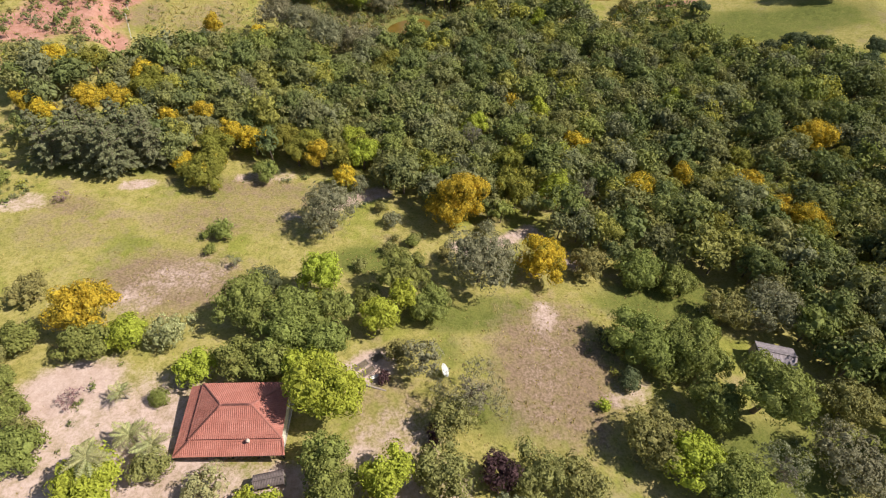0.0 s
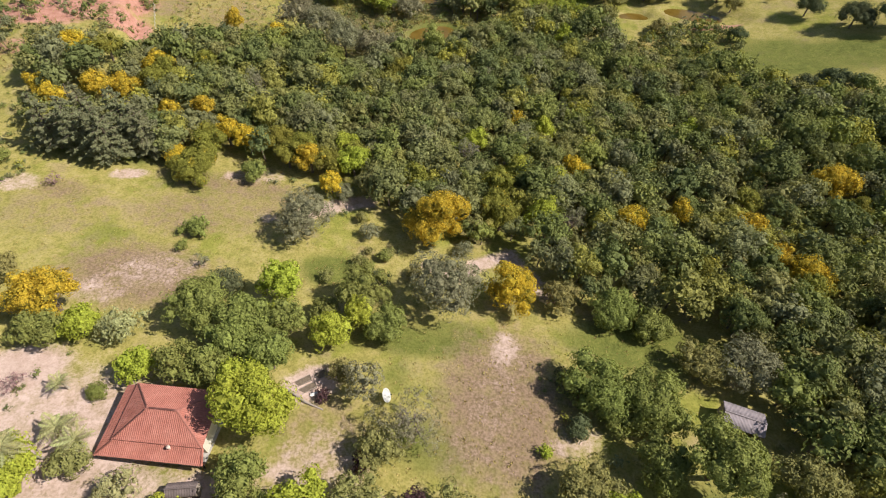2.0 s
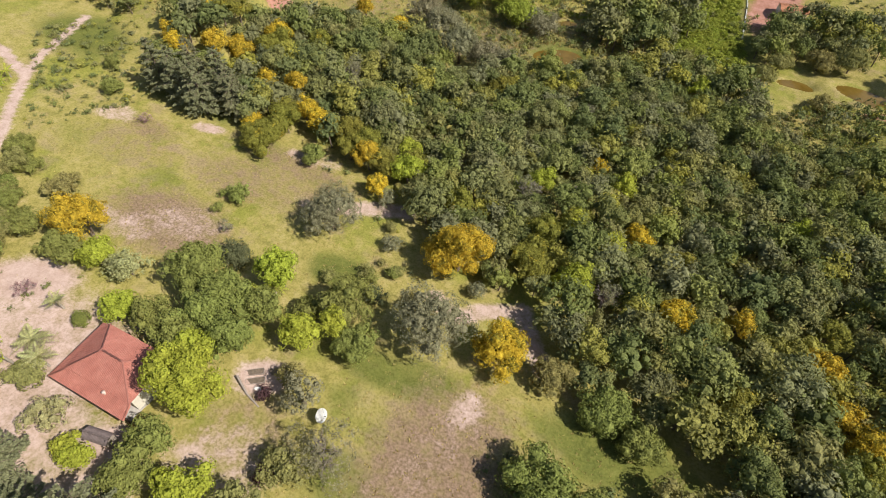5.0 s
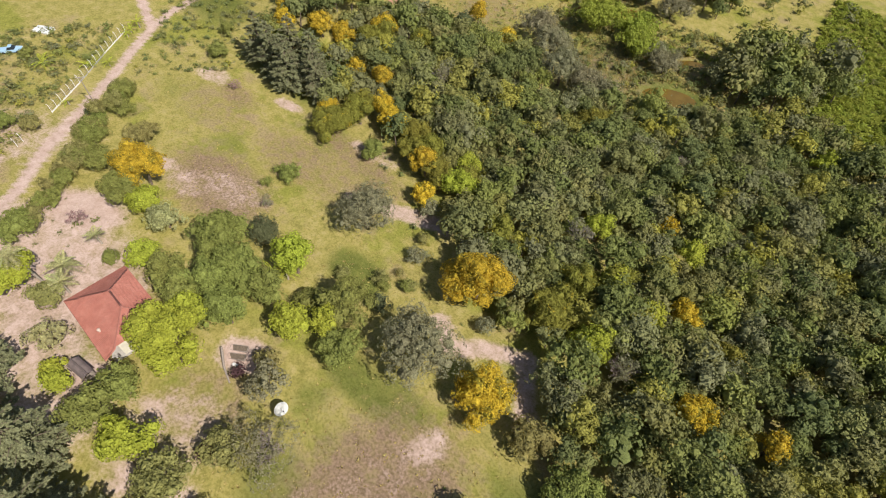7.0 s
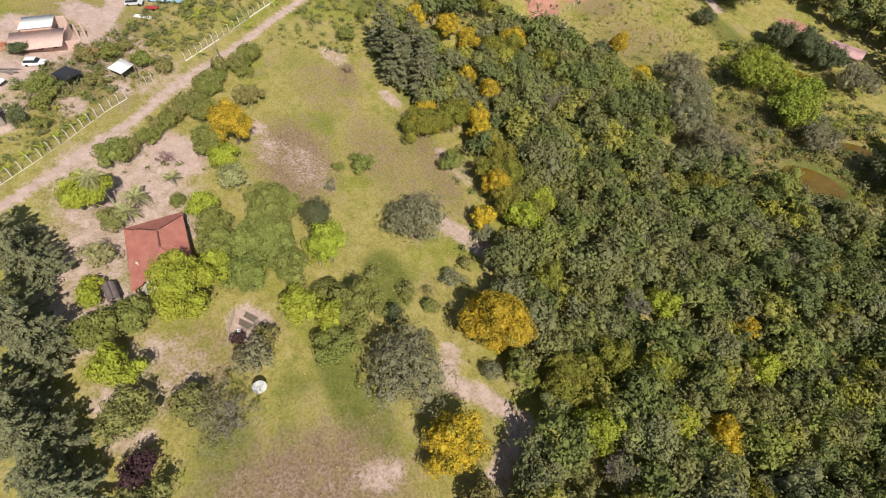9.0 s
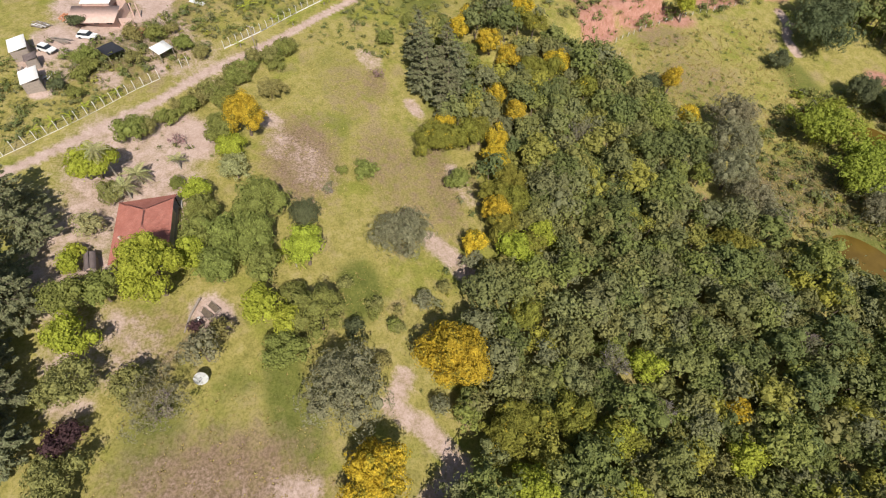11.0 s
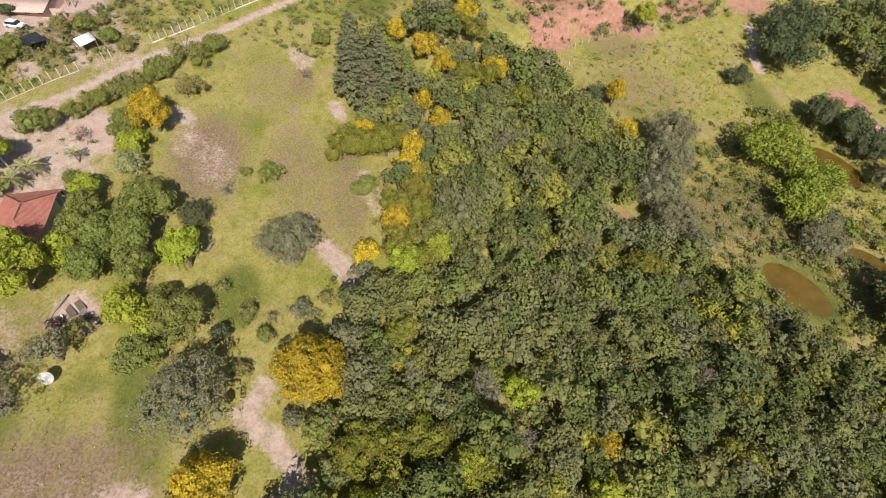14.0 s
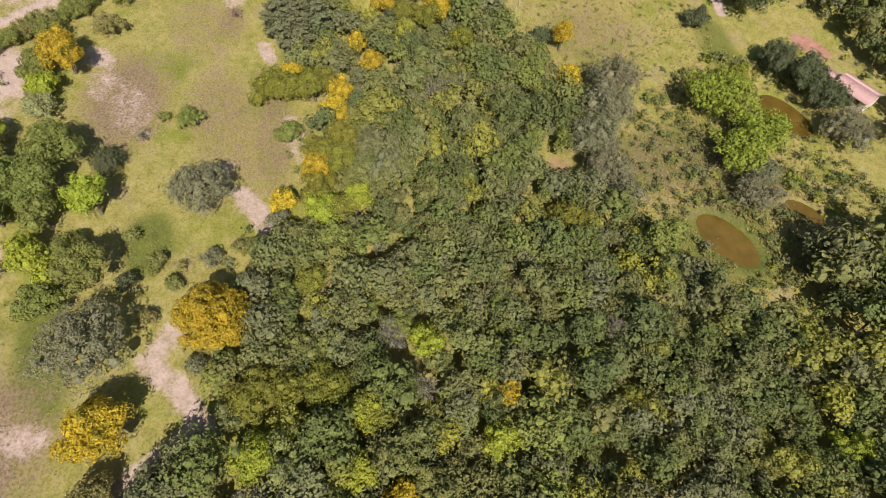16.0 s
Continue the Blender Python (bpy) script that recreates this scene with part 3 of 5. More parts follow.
plant("yellow", 18.0, 56.4, 7.6, 4.1, "golden yellow flowering tree at the clearing's edge")
plant("yellow", 4.1, 69.8, 10.8, 5.2, "large golden yellow flowering tree at the wood's edge")
plant("yellowish", -45.0, 77.2, 6, 4.6)
plant("yellow", -50.5, 80.0, 5, 2.3)
plant("yellow", -18.6, 78.6, 5.5, 2.3)
plant("grey", -15.6, 77.6, 3, 2.0)
plant("yellow", -49.4, 40.8, 9.2, 4.2, "golden yellow flowering tree by the garden")
plant("green", -48.4, 36.2, 5, 3.3)
plant("lime", -43.4, 37.4, 5, 3.0)
plant("pale", -38.0, 38.5, 5, 3.5)
plant("olive", -61.0, 45.0, 3.4, 3.0)
plant("green", -57.2, 36.4, 4, 2.8)
plant("olive", -33.2, 19.2, 3.5, 2.4)
plant("lime", -38.4, 16.6, 7, 3.9)
plant("green", -48.6, 20.8, 4, 3.0)
plant("green", -13.2, 21.0, 6, 2.9)
plant("lime", -5.6, 18.4, 7, 3.2)
plant("green", -12.0, 17.1, 6, 3.5)
plant("olive", 1.4, 18.8, 6, 3.6)
plant("purple", 8.3, 19.6, 5, 2.5)
plant("olive", 12.8, 19.6, 5, 3.7)
plant("olive", 17.8, 18.3, 5, 3.4)
plant("pale", -26.4, 17.0, 3.4, 2.8)
plant("lime", -19.4, 15.4, 3, 2.0, "small yellow-green bush beside the shed")
plant("lime", -21.8, 15.6, 2.4, 1.5, "small yellow-green bush beside the shed")
plant("greytree", -2.0, 34.8, 7, 2.7)
plant("olive", -5.6, 36.9, 4, 2.0)
plant("purple", -7.2, 33.2, 1.6, 1.2, "small dark reddish bush on bare earth")
plant("olive", 2.4, 26.0, 5, 2.9)
plant("purple", -0.3, 24.4, 2.0, 1.5)
plant("dome", -27.6, 49.7, 3.8, 2.6)
plant("ball", -36.2, 28.6, 1.9, 1.3)
bare_tree(4.7, 30.4, 6.8, 4.8, "bare", "wide leafless grey tree beside the satellite dish")
bare_tree(-33.8, 54.2, 2.6, 1.5, "bare", "small leafless grey shrub in the pasture")
bare_tree(-68.4, 68.2, 1.8, 2.0, "pink", "low pinkish dry bush in the pasture")
bare_tree(-47.0, 28.0, 1.6, 1.8, "pink", "low dry bush on bare earth")
palm(-36.8, 23.0, 2.6, 2.4)
palm(-33.6, 21.6, 3.0, 2.2)
palm(-40.4, 28.8, 2.2, 1.6, "half-dead palm with grey fronds", True)
palm(-37.6, 19.6, 7.5, 2.2, "tall slender palm near the road")
palm(-18.8, 46.2, 2.2, 2.3, "banana plant with long pale leaves", banana=True)
palm(-17.6, 47.6, 1.6, 2.0, "banana plant with long pale leaves", banana=True)

# the eastern clearing
plant("green", 31.2, 40.0, 6, 5.0)
plant("green", 38.4, 38.6, 6, 5.4)
plant("dark", 28.4, 33.6, 2.2, 1.9)
plant("olive", 47.1, 46.6, 5, 3.7)
plant("green", 38.3, 29.2, 6, 3.9)
plant("green", 45.0, 29.4, 11.5, 5.3, "large dense yellow-green tree beside a grey shed")
plant("grey", 53.8, 46.0, 7, 4.4)
plant("olive", 28.3, 24.0, 6, 4.4)
plant("lime", 32.0, 20.9, 6, 3.9)
plant("green", 36.5, 17.5, 6, 4.4)
bare_tree(43.5, 20.4, 6, 4.2)
plant("lime", 23.6, 29.6, 1.5, 0.9, "small yellow-green bush in the clearing")
plant("olive", 26.4, 56.4, 5, 3.2)
plant("green", 35.0, 55.0, 5, 3.8)
plant("green", 41.3, 52.8, 4, 3.4)
plant("olive", 57.0, 29.0, 6, 4.0)
plant("grey", 53.0, 22.0, 6, 4.4)
plant("green", 60.0, 22.0, 7, 4.6)

# dark conifers south of the house
for x, y, h, r in ((-24.7, 9.6, 12, 4.8), (-17.0, 8.0, 12, 4.4), (-11.1, 10.6, 13, 5.4), (-3.5, 8.2, 13, 5.0), (2.4, 10.8, 13, 5.2), (9.0, 12.6, 12, 4.6), (-31.0, 6.5, 11, 4.6)):
    conifer(x, y, h, r)
# conifers at the wood's western corner
for x, y, h, r in ((-74.0, 79.0, 13, 4.6), (-67.8, 78.4, 14, 4.8), (-62.0, 78.4, 14, 5.0), (-56.6, 82.0, 13, 4.8), (-69.5, 84.5, 13, 4.6), (-63.0, 85.5, 13, 4.6)):
    conifer(x, y, h, r)
# grey trees by the pond
for x, y, h, r in ((-46.0, 148.0, 11, 5.6), (-38.4, 144.0, 12, 5.4), (-31.0, 139.4, 11, 5.2), (-24.4, 140.4, 9, 4.4), (-18.2, 142.2, 8, 3.8)):
    plant("grey", x, y, h, r, "tall tree with feathery grey-green foliage near a pond")

# loose shrubs on the open ground
for kind, x, y, h, r in (
    ('olive', -8.3, 59.3, 2.2, 1.5),
    ('green', -4.7, 61.9, 2.0, 1.3),
    ('dark', -4.0, 55.7, 3.2, 1.8),
    ('olive', 1.5, 58.6, 2.2, 1.6),
    ('grey', -8.4, 67.1, 2.4, 1.8),
    ('grey', 9.4, 66.3, 2.6, 1.6),
    ('olive', -11.1, 71.2, 2.0, 1.4),
    ('olive', -7.4, 62.7, 1.4, 0.9),
    ('olive', -4.0, 62.1, 2.0, 1.4),
    ('green', -7.2, 59.0, 1.8, 1.3),
    ('green', 41.7, 53.7, 2.4, 2.0),
    ('dark', 27.1, 41.0, 2.5, 2.2),
    ('green', 34.5, 35.4, 3.0, 2.4),
    ('dark', -64.4, 100.5, 6.5, 2.6),
    ('dark', -63.5, 135.7, 5.0, 2.6),
    ('green', -34.4, 79.2, 4.0, 2.6),
    ('green', -73.7, 82.5, 2.0, 1.5),
    ('green', -81.3, 71.9, 3.0, 2.4),
    ('hedge', -89.2, 78.4, 3.0, 2.2),
    ('olive', -12.8, 55.1, 2.0, 1.4),
):
    plant(kind, x, y, h, r)

# shrubs along the road
hedge_rng = np.random.RandomState(31)
for k in range(34):
    f = k / 33
    x, y = -49.0 - 28.6 * f + hedge_rng.uniform(-1.3, 1.3), 21.6 + 28.4 * f + hedge_rng.uniform(-1.3, 1.3)
    plant(("hedge", "hedge", "olive", "green")[hedge_rng.randint(4)], x, y, hedge_rng.uniform(1.4, 4.2), hedge_rng.uniform(1.1, 2.8), "unclipped green roadside shrub")

# shrubs and small trees in the plots across the road
for kind, x, y, h, r in (("olive", -79.6, 17.4, 3.4, 2.2), ("green", -76.8, 27.0, 2.8, 2.2), ("green", -60.2, 9.4, 2.2, 1.6), ("dark", -62.6, 6.2, 2.4, 1.6), ("olive", -71.6, 18.2, 2.4, 2.0), ("green", -80.6, 21.6, 3.0, 2.2), ("green", -69.4, 11.0, 2.2, 2.4),
                         ("green", -66.2, 9.6, 2.0, 2.2), ("green", -72.6, 9.4, 2.2, 2.6), ("olive", -83.0, 24.6, 2.2, 1.8), ("dark", -84.2, 6.0, 3.0, 1.8), ("green", -98.0, 38.6, 2.0, 1.6), ("olive", -74.2, 31.4, 2.6, 2.0)):
    plant(kind, x, y, h, r)
palm(-94.0, 40.1, 0.8, 2.6, "broad agave-like plant with long green leaves", banana=True)
palm(-89.6, 46.6, 0.8, 1.9, "broad agave-like plant with long green leaves", banana=True)
palm(-100.2, 62.6, 1.6, 2.4, "banana plant at the end of the fence", banana=True)
# the far eastern hedge line
for x, y, h, r in ((90.4, 140.5, 5, 3.4), (97.0, 142.0, 5, 3.6), (103.0, 143.0, 6, 4.0), (109.5, 142.0, 5, 3.6), (116.5, 130.0, 5, 3.8), (80.5, 145.5, 4, 3.0), (122.0, 136.0, 5, 3.6), (86.0, 171.0, 4, 3.0), (118.0, 174.0, 8, 5.0), (128.0, 172.0, 9, 5.5), (108.0, 183.0, 7, 4.6)):
    plant("dark", x, y, h, r)
for x, y, h, r in ((63.0, 176.5, 4, 3.2), (69.0, 199.0, 7, 5.0), (61.0, 197.5, 6, 4.4), (84.5, 195.5, 8, 4.6), (50.0, 190.5, 6, 4.0), (47.0, 183.0, 5, 3.6), (88.0, 190.0, 6, 3.4)):
    plant("olive", x, y, h, r)

# beyond the wood
bamboo(-75.5, 193.3, 11, 9.5, "dark", "broad clump of dark green bamboo")
bamboo(-84.0, 199.0, 11, 8, "dark", "broad clump of dark green bamboo")
bamboo(-41.4, 172.0, 11, 7.6)
bamboo(-32.0, 178.0, 9, 6.4)
bamboo(-27.0, 170.5, 9, 5.6)
bamboo(-47.0, 177.5, 8, 4.4)
plant("dark", -69.7, 178.2, 4, 3.4)
plant("grey", -17.4, 171.8, 6, 4.8)
plant("grey", -22.6, 176.0, 5, 4.0)
plant("dark", -47.6, 196.6, 8, 5.2)
plant("dark", -41.0, 199.5, 7, 4.6)
plant("dark", -53.4, 192.8, 7, 4.4)
plant("grey", -31.4, 199.0, 7, 5.4)
plant("lime", -91.1, 158.6, 9, 2.9, "slim yellow-green tree by the red earth bank")
for x, y, h, r in ((-74.6, 96.3, 7, 3.2), (-62.4, 140.6, 7.5, 3.0), (-49.8, 138.6, 7, 2.7), (-71.5, 100.5, 7, 3.2), (-69.4, 112.4, 7, 3.6), (-84.2, 107.5, 7, 3.2), (-85.2, 93.7, 6, 3.0),
                   (85.9, 96.0, 8, 4.6), (64.3, 79.7, 7, 3.2), (70.4, 66.8, 7, 4.6), (67.0, 71.5, 7, 3.0)):
    plant("yellow", x, y, h, r)
for x, y, h, r in ((-45.0, 84.1, 7, 3.8), (15.6, 74.4, 7.5, 3.8), (15.0, 84.7, 8, 3.7), (-13.6, 129.6, 8, 3.8), (18.7, 90.6, 8, 3.4), (14.5, 79.0, 7, 2.8), (40.0, 92.0, 7, 2.8), (52.0, 66.0, 7, 3.2), (-27.0, 88.0, 7, 3.4), (-20.0, 84.5, 7, 3.4)):
    plant("yellowish", x, y, h, r)

# more blossom and light crowns inside the wood
for x, y in ((-80.5, 89.6), (-79.7, 104.8), (-77.7, 108.0), (-67.3, 110.3), (-46.7, 86.7), (-57.5, 93.5), (-59.7, 116.5), (-29.3, 84.9), (-51.4, 96.0), (-66.9, 104.7), (18.1, 111.4), (21.0, 130.5), (31.3, 93.9), (41.2, 77.8), (51.3, 82.6), (65.3, 88.0), (69.9, 64.7), (86.8, 87.2), (-38.6, 87.8), (-43.6, 89.3), (-32.1, 88.9), (-24.4, 84.5), (-15.8, 87.9), (-2.2, 83.0)):
    plant("yellow" if (x * 7 + y) % 3 < 1.2 else "yellowish", x, y, 7.6, 2.2 + (x * 3 + y) % 1.2, "tree with scattered yellow blossom inside the wood")
for x, y in ((-18.0, 91.0), (-15.6, 85.5), (9.0, 100.0), (23.4, 75.5), (26.8, 88.6), (32.2, 163.7), (24.5, 108.9), (19.0, 90.3), (60.2, 113.7)):
    plant("lime", x, y, 7.8, 2.6 + (x * 3 + y) % 1.0, "yellow-green tree inside the wood")
for x, y in ((7.5, 94.7), (16.1, 98.1), (9.4, 131.7), (-44.5, 109.9), (29.2, 75.2), (-43.8, 107.7)):
    bare_tree(x, y, 8.6, 2.6, "bare", "leafless grey tree inside the wood")


# ---- the wood ----
def inside(x, y, poly):
    hit = False
    for (ax, ay), (bx, by) in zip(poly, poly[1:] + poly[:1]):
        if (ay > y) != (by > y) and x < ax + (y - ay) * (bx - ax) / (by - ay):
            hit = not hit
    return hit


WOOD = [(-77, 80), (-52, 81), (-38, 85), (-27, 83.5), (-15, 81), (-8, 76), (-2, 71), (8, 68), (14, 70), (20, 71), (25, 62), (30, 58.5), (52, 56.5), (56, 50), (58, 43), (57.5, 36), (58, 31), (67, 26), (110, 14), (165, 14), (165, 112), (130, 118), (118, 128), (108, 138), (87, 146), (70, 150),
        (58, 152), (50, 163), (40, 177), (20, 180), (4, 161), (-8, 151), (-16, 141), (-26, 130), (-37, 137), (-52, 141), (-61, 128), (-75, 128), (-79, 118), (-90, 108), (-94, 98), (-85, 89)]
GROVE = [(-6, 178), (4, 173), (20, 183), (23, 198), (12, 212), (-4, 204)]
FAR_GROVE = [(-88, 204), (-64, 214), (-40, 219), (-24, 207), (-18, 216), (-28, 254), (-92, 254)]
EAST_GROVE = [(40, 196), (52, 192), (74, 196), (78, 214), (60, 224), (46, 214)]
NORTH_BELT = [(-135, 205), (-98, 205), (-98, 250), (-135, 250)]
WEST_SCRUB = [(-118, 96), (-100, 96), (-100, 122), (-112, 126), (-124, 118)]
GLADES = [(-28, 130.5, 3.6), (-3, 157, 5.0), (3, 161, 4.0), (53, 157, 5), (-57, 127, 3)]


def wood_tree_shapes(coarse):
    """Nine crowns with their trunks; coarse ones stand far from the open ground."""
    shapes = []
    for k in range(9):
        rng = np.random.RandomState(900 + k)
        r, h = rng.uniform(2.5, 3.5), rng.uniform(5.8, 8.2)
        c, size = lobes_of(rng, r, h, 0.2 * h, 9)
        leaf = (0.40, 0.44, 0.50)[k % 3] * coarse
        shapes.append((leaf_cloud(rng, c, size, leaf, 0.85, -0.3, 0.3 if k % 2 else 0.1), trunk_shape(rng, h, 0.2 * h, c, 0.16, 1)))
    return shapes


SHAPES = wood_tree_shapes(1.0)
COARSE = wood_tree_shapes(1.35)


def make_wood():
    rng = np.random.RandomState(41)
    spots = []
    for poly, step, grow in ((WOOD, 3.75, 1.0), (GROVE, 4.6, 1.35), (FAR_GROVE, 5.0, 1.2), (EAST_GROVE, 4.6, 1.1), (NORTH_BELT, 5.5, 1.1), (WEST_SCRUB, 7.0, 0.6)):
        x0, x1 = min(p[0] for p in poly), max(p[0] for p in poly)
        y0, y1 = min(p[1] for p in poly), max(p[1] for p in poly)
        for j, y in enumerate(np.arange(y0, y1, step * 0.87)):
            for x in np.arange(x0 + (j % 2) * step / 2, x1, step):
                px, py = x + rng.uniform(-1.5, 1.5), y + rng.uniform(-1.5, 1.5)
                s = grow * (0.74 + 0.70 * rng.rand() ** 1.6)
                shape, turn, tint = rng.randint(9), rng.uniform(0, 2 * math.pi), rng.rand()
                if not inside(px, py, poly) or any(math.hypot(px - g[0], py - g[1]) < g[2] for g in GLADES):
                    continue
                if any(math.hypot(px - a, py - b) < 0.60 * (r + 2.6 * s) for a, b, r in SPECIMENS):
                    continue
                spots.append((px, py, s, shape, turn, tint))
    # the trees along the wood's near edge stand singly, the rest is one canopy
    edge = line_distance(np.array([p[0] for p in spots]), np.array([p[1] for p in spots]), WOOD[2:18])
    order = np.argsort(edge, kind="stable")
    single = set(order[:270].tolist())
    crowns = [mesh_from("crown", v, f) for (v, f), _ in SHAPES]
    trunks = [mesh_from("trunk", *t, True) for _, t in SHAPES]
    V, F, T, at = [], [], [], 0
    B, BF, bt = [], [], 0
    for k, (x, y, s, shape, turn, tint) in enumerate(spots):
        z = hz(x, y)
        if k in single:
            root = tagged(new("woodland_tree"), "broadleaf tree in mixed greens at the edge of the wood", "tree", "woodland trees")
            root.matrix_basis = Matrix.Translation((x, y, z)) @ Matrix.Rotation(turn, 4, "Z") @ Matrix.Scale(s, 4)
            part("crown", crowns[shape], LEAF["wood"], root)
            part("trunk", trunks[shape], BARK, root)
            continue
        c, q = math.cos(turn) * s, math.sin(turn) * s
        shapes = SHAPES if math.hypot(x - 15, y - 75) < 85 else COARSE
        for (v, f), big in ((shapes[shape][0], True), (shapes[shape][1], False)):
            w = np.stack([v[:, 0] * c - v[:, 1] * q + x, v[:, 0] * q + v[:, 1] * c + y, v[:, 2] * s + z], 1)
            if big:
                V.append(w)
                F.append(f + at)
                T.append(np.full(len(w), tint))
                at += len(w)
            else:
                B.append(w)
                BF.append(f + bt)
                bt += len(w)
    root = tagged(new("woodland"), "dense mixed wood with a closed green canopy", "wood", kind="stuff")
    me = mesh_from("canopy", np.concatenate(V), np.concatenate(F))
    me.attributes.new("tint", "FLOAT", "POINT").data.foreach_set("value", np.concatenate(T).astype(np.float32))
    tagged(part("canopy", me, LEAF["wood"], root), kind="stuff")
    tagged(part("trunks", mesh_from("trunks", np.concatenate(B), np.concatenate(BF)), BARK, root), kind="stuff")


make_wood()


# ---- ponds ----
def water_material():
    m = Nodes("muddy_water", 0.12, 0.4)
    m.bump(m.noise(2.5, 3), 0.02, 0.25)
    return m.done(m.ramp(m.noise(0.25, 3), [(0.35, (0.115, 0.070, 0.012)), (0.7, (0.175, 0.110, 0.022))]))


WATER = water_material()


def make_ponds():
    rng = np.random.RandomState(12)
    for cx, cy, a, b, turn, level in PONDS:
        bm = bmesh.new()
        ring = []
        wob = rng.uniform(0, 6.28, 3)
        for k in range(48):
            w = 2 * math.pi * k / 48
            s = 1.04 + 0.05 * math.sin(2 * w + wob[0]) + 0.03 * math.sin(5 * w + wob[1])
            x, y = a * s * math.cos(w), b * s * math.sin(w)
            c, q = math.cos(radians(turn)), math.sin(radians(turn))
            ring.append(bm.verts.new((cx + x * c - y * q, cy + x * q + y * c, level)))
        bm.faces.new(ring)
        tagged(part("pond_water", bm, WATER), "still muddy brown pond water", "water", kind="structure")


make_ponds()


# ---- the house ----
def box(bm, x0, y0, z0, x1, y1, z1):
    r = bmesh.ops.create_cube(bm, size=1)
    bmesh.ops.scale(bm, vec=(x1 - x0, y1 - y0, z1 - z0), verts=r["verts"])
    bmesh.ops.translate(bm, vec=((x0 + x1) / 2, (y0 + y1) / 2, (z0 + z1) / 2), verts=r["verts"])
    return r["verts"]


def boxed(*sizes, bevel=0.0):
    bm = bmesh.new()
    for s in sizes:
        box(bm, *s)
    if bevel:
        bmesh.ops.bevel(bm, geom=bm.edges[:], offset=bevel, segments=2, affect="EDGES")
    return bm


def tile_material():
    m = Nodes("clay_roof_tile", 0.85, 0.2)
    n = m.calc("ADD", m.calc("MULTIPLY", m.noise(0.7, 4), 0.5), m.calc("MULTIPLY", m.noise(7, 3), 0.5))
    g = m.node("ShaderNodeNewGeometry")
    col = m.ramp(n, [(0.3, (0.290, 0.098, 0.068)), (0.5, (0.420, 0.155, 0.112)), (0.7, (0.520, 0.225, 0.170))])
    col = m.mix(m.calc("MULTIPLY", g.outputs["Random Per Island"], 0.3), col, (0.27, 0.12, 0.09))
    m.bump(m.noise(20, 2), 0.02)
    return m.done(col)


TILE = tile_material()
CAP = plain("darker_ridge_tile", (0.31, 0.125, 0.095), 0.9, 0.3, 3)
PLASTER = plain("cream_plaster", (0.62, 0.56, 0.45), 0.9, 0.15)
DARK_WOOD = plain("dark_stained_wood", (0.075, 0.05, 0.035), 0.7, 0.3, 3)
GLASS_DARK = plain("window_glass", (0.03, 0.035, 0.04), 0.08, 0.1, 2, 0.5)
CONCRETE = plain("weathered_concrete", (0.42, 0.38, 0.33), 0.9, 0.25, 1.2, bump=0.01)
SALMON_VENT = plain("pale_clay", (0.62, 0.47, 0.38), 0.9)
WHITE = plain("white_paint", (0.78, 0.77, 0.74), 0.6, 0.08)


def tiled_slope(corners, pitch=0.24, course=0.42):
    """A roof slope of half-round tile courses. corners: eave left, eave right, ridge right, ridge left, seen from outside."""
    a, b, c, d = (np.array(p, float) for p in corners)
    along = unit(b - a)
    nrm = unit(np.cross(along, unit((c + d) / 2 - (a + b) / 2)))
    up = np.cross(nrm, along)
    width, rise = np.linalg.norm(b - a), np.dot(d - a, up)
    l0, l1 = np.dot(d - a, along), np.dot(c - a, along)
    V, F = [], []
    for i in range(int(width / pitch)):
        s0, s1 = i * pitch, (i + 1) * pitch
        sm = (s0 + s1) / 2
        reach = rise
        if l0 > 0.01 and sm < l0:
            reach = rise * sm / l0
        if l1 < width - 0.01 and sm > l1:
            reach = min(reach, rise * (width - sm) / (width - l1))
        q, k = 0.0, 0
        while q < reach - 0.03:
            e = min(q + course, reach)
            for lo, hi, lift0, lift1 in ((q, e + 0.02, 0.055, 0.015),):
                base = len(V)
                for t, lift in ((lo, lift0), (hi, lift1)):
                    for w, z in ((0.02, 0.0), (0.27, 0.034), (0.5, 0.046), (0.73, 0.034), (0.98, 0.0)):
                        V.append(a + along * (s0 + w * pitch) + up * t + nrm * (z + lift))
                for j in range(4):
                    F.append((base + j, base + j + 1, base + 6 + j, base + 5 + j))
            q += course
    return mesh_from("tiles", V, F, True)


def ridge_caps(p, q, size=0.17):
    """Half-round cap tiles laid end to end along a ridge or hip."""
    p, q = np.array(p, float), np.array(q, float)
    n = max(1, int(np.linalg.norm(q - p) / 0.4))
    d = unit(q - p)
    s = unit(np.cross(d, (0, 0, 1)))
    u = np.cross(s, d)
    V, F = [], []
    for k in range(2 * n):
        m, big = p + (q - p) * ((k + 1) // 2 + (0.02 if k % 2 == 0 else -0.02)) / n, size if k % 2 == 0 else size * 0.8
        for w in (-90, -45, 0, 45, 90):
            V.append(m + s * big * math.sin(radians(w)) + u * (big * math.cos(radians(w)) * 0.8 - 0.02))
    for k in range(2 * n - 1):
        for j in range(4):
            F.append((5 * k + j, 5 * k + j + 1, 5 * k + j + 6, 5 * k + j + 5))
    return mesh_from("ridge_caps", V, F, True)


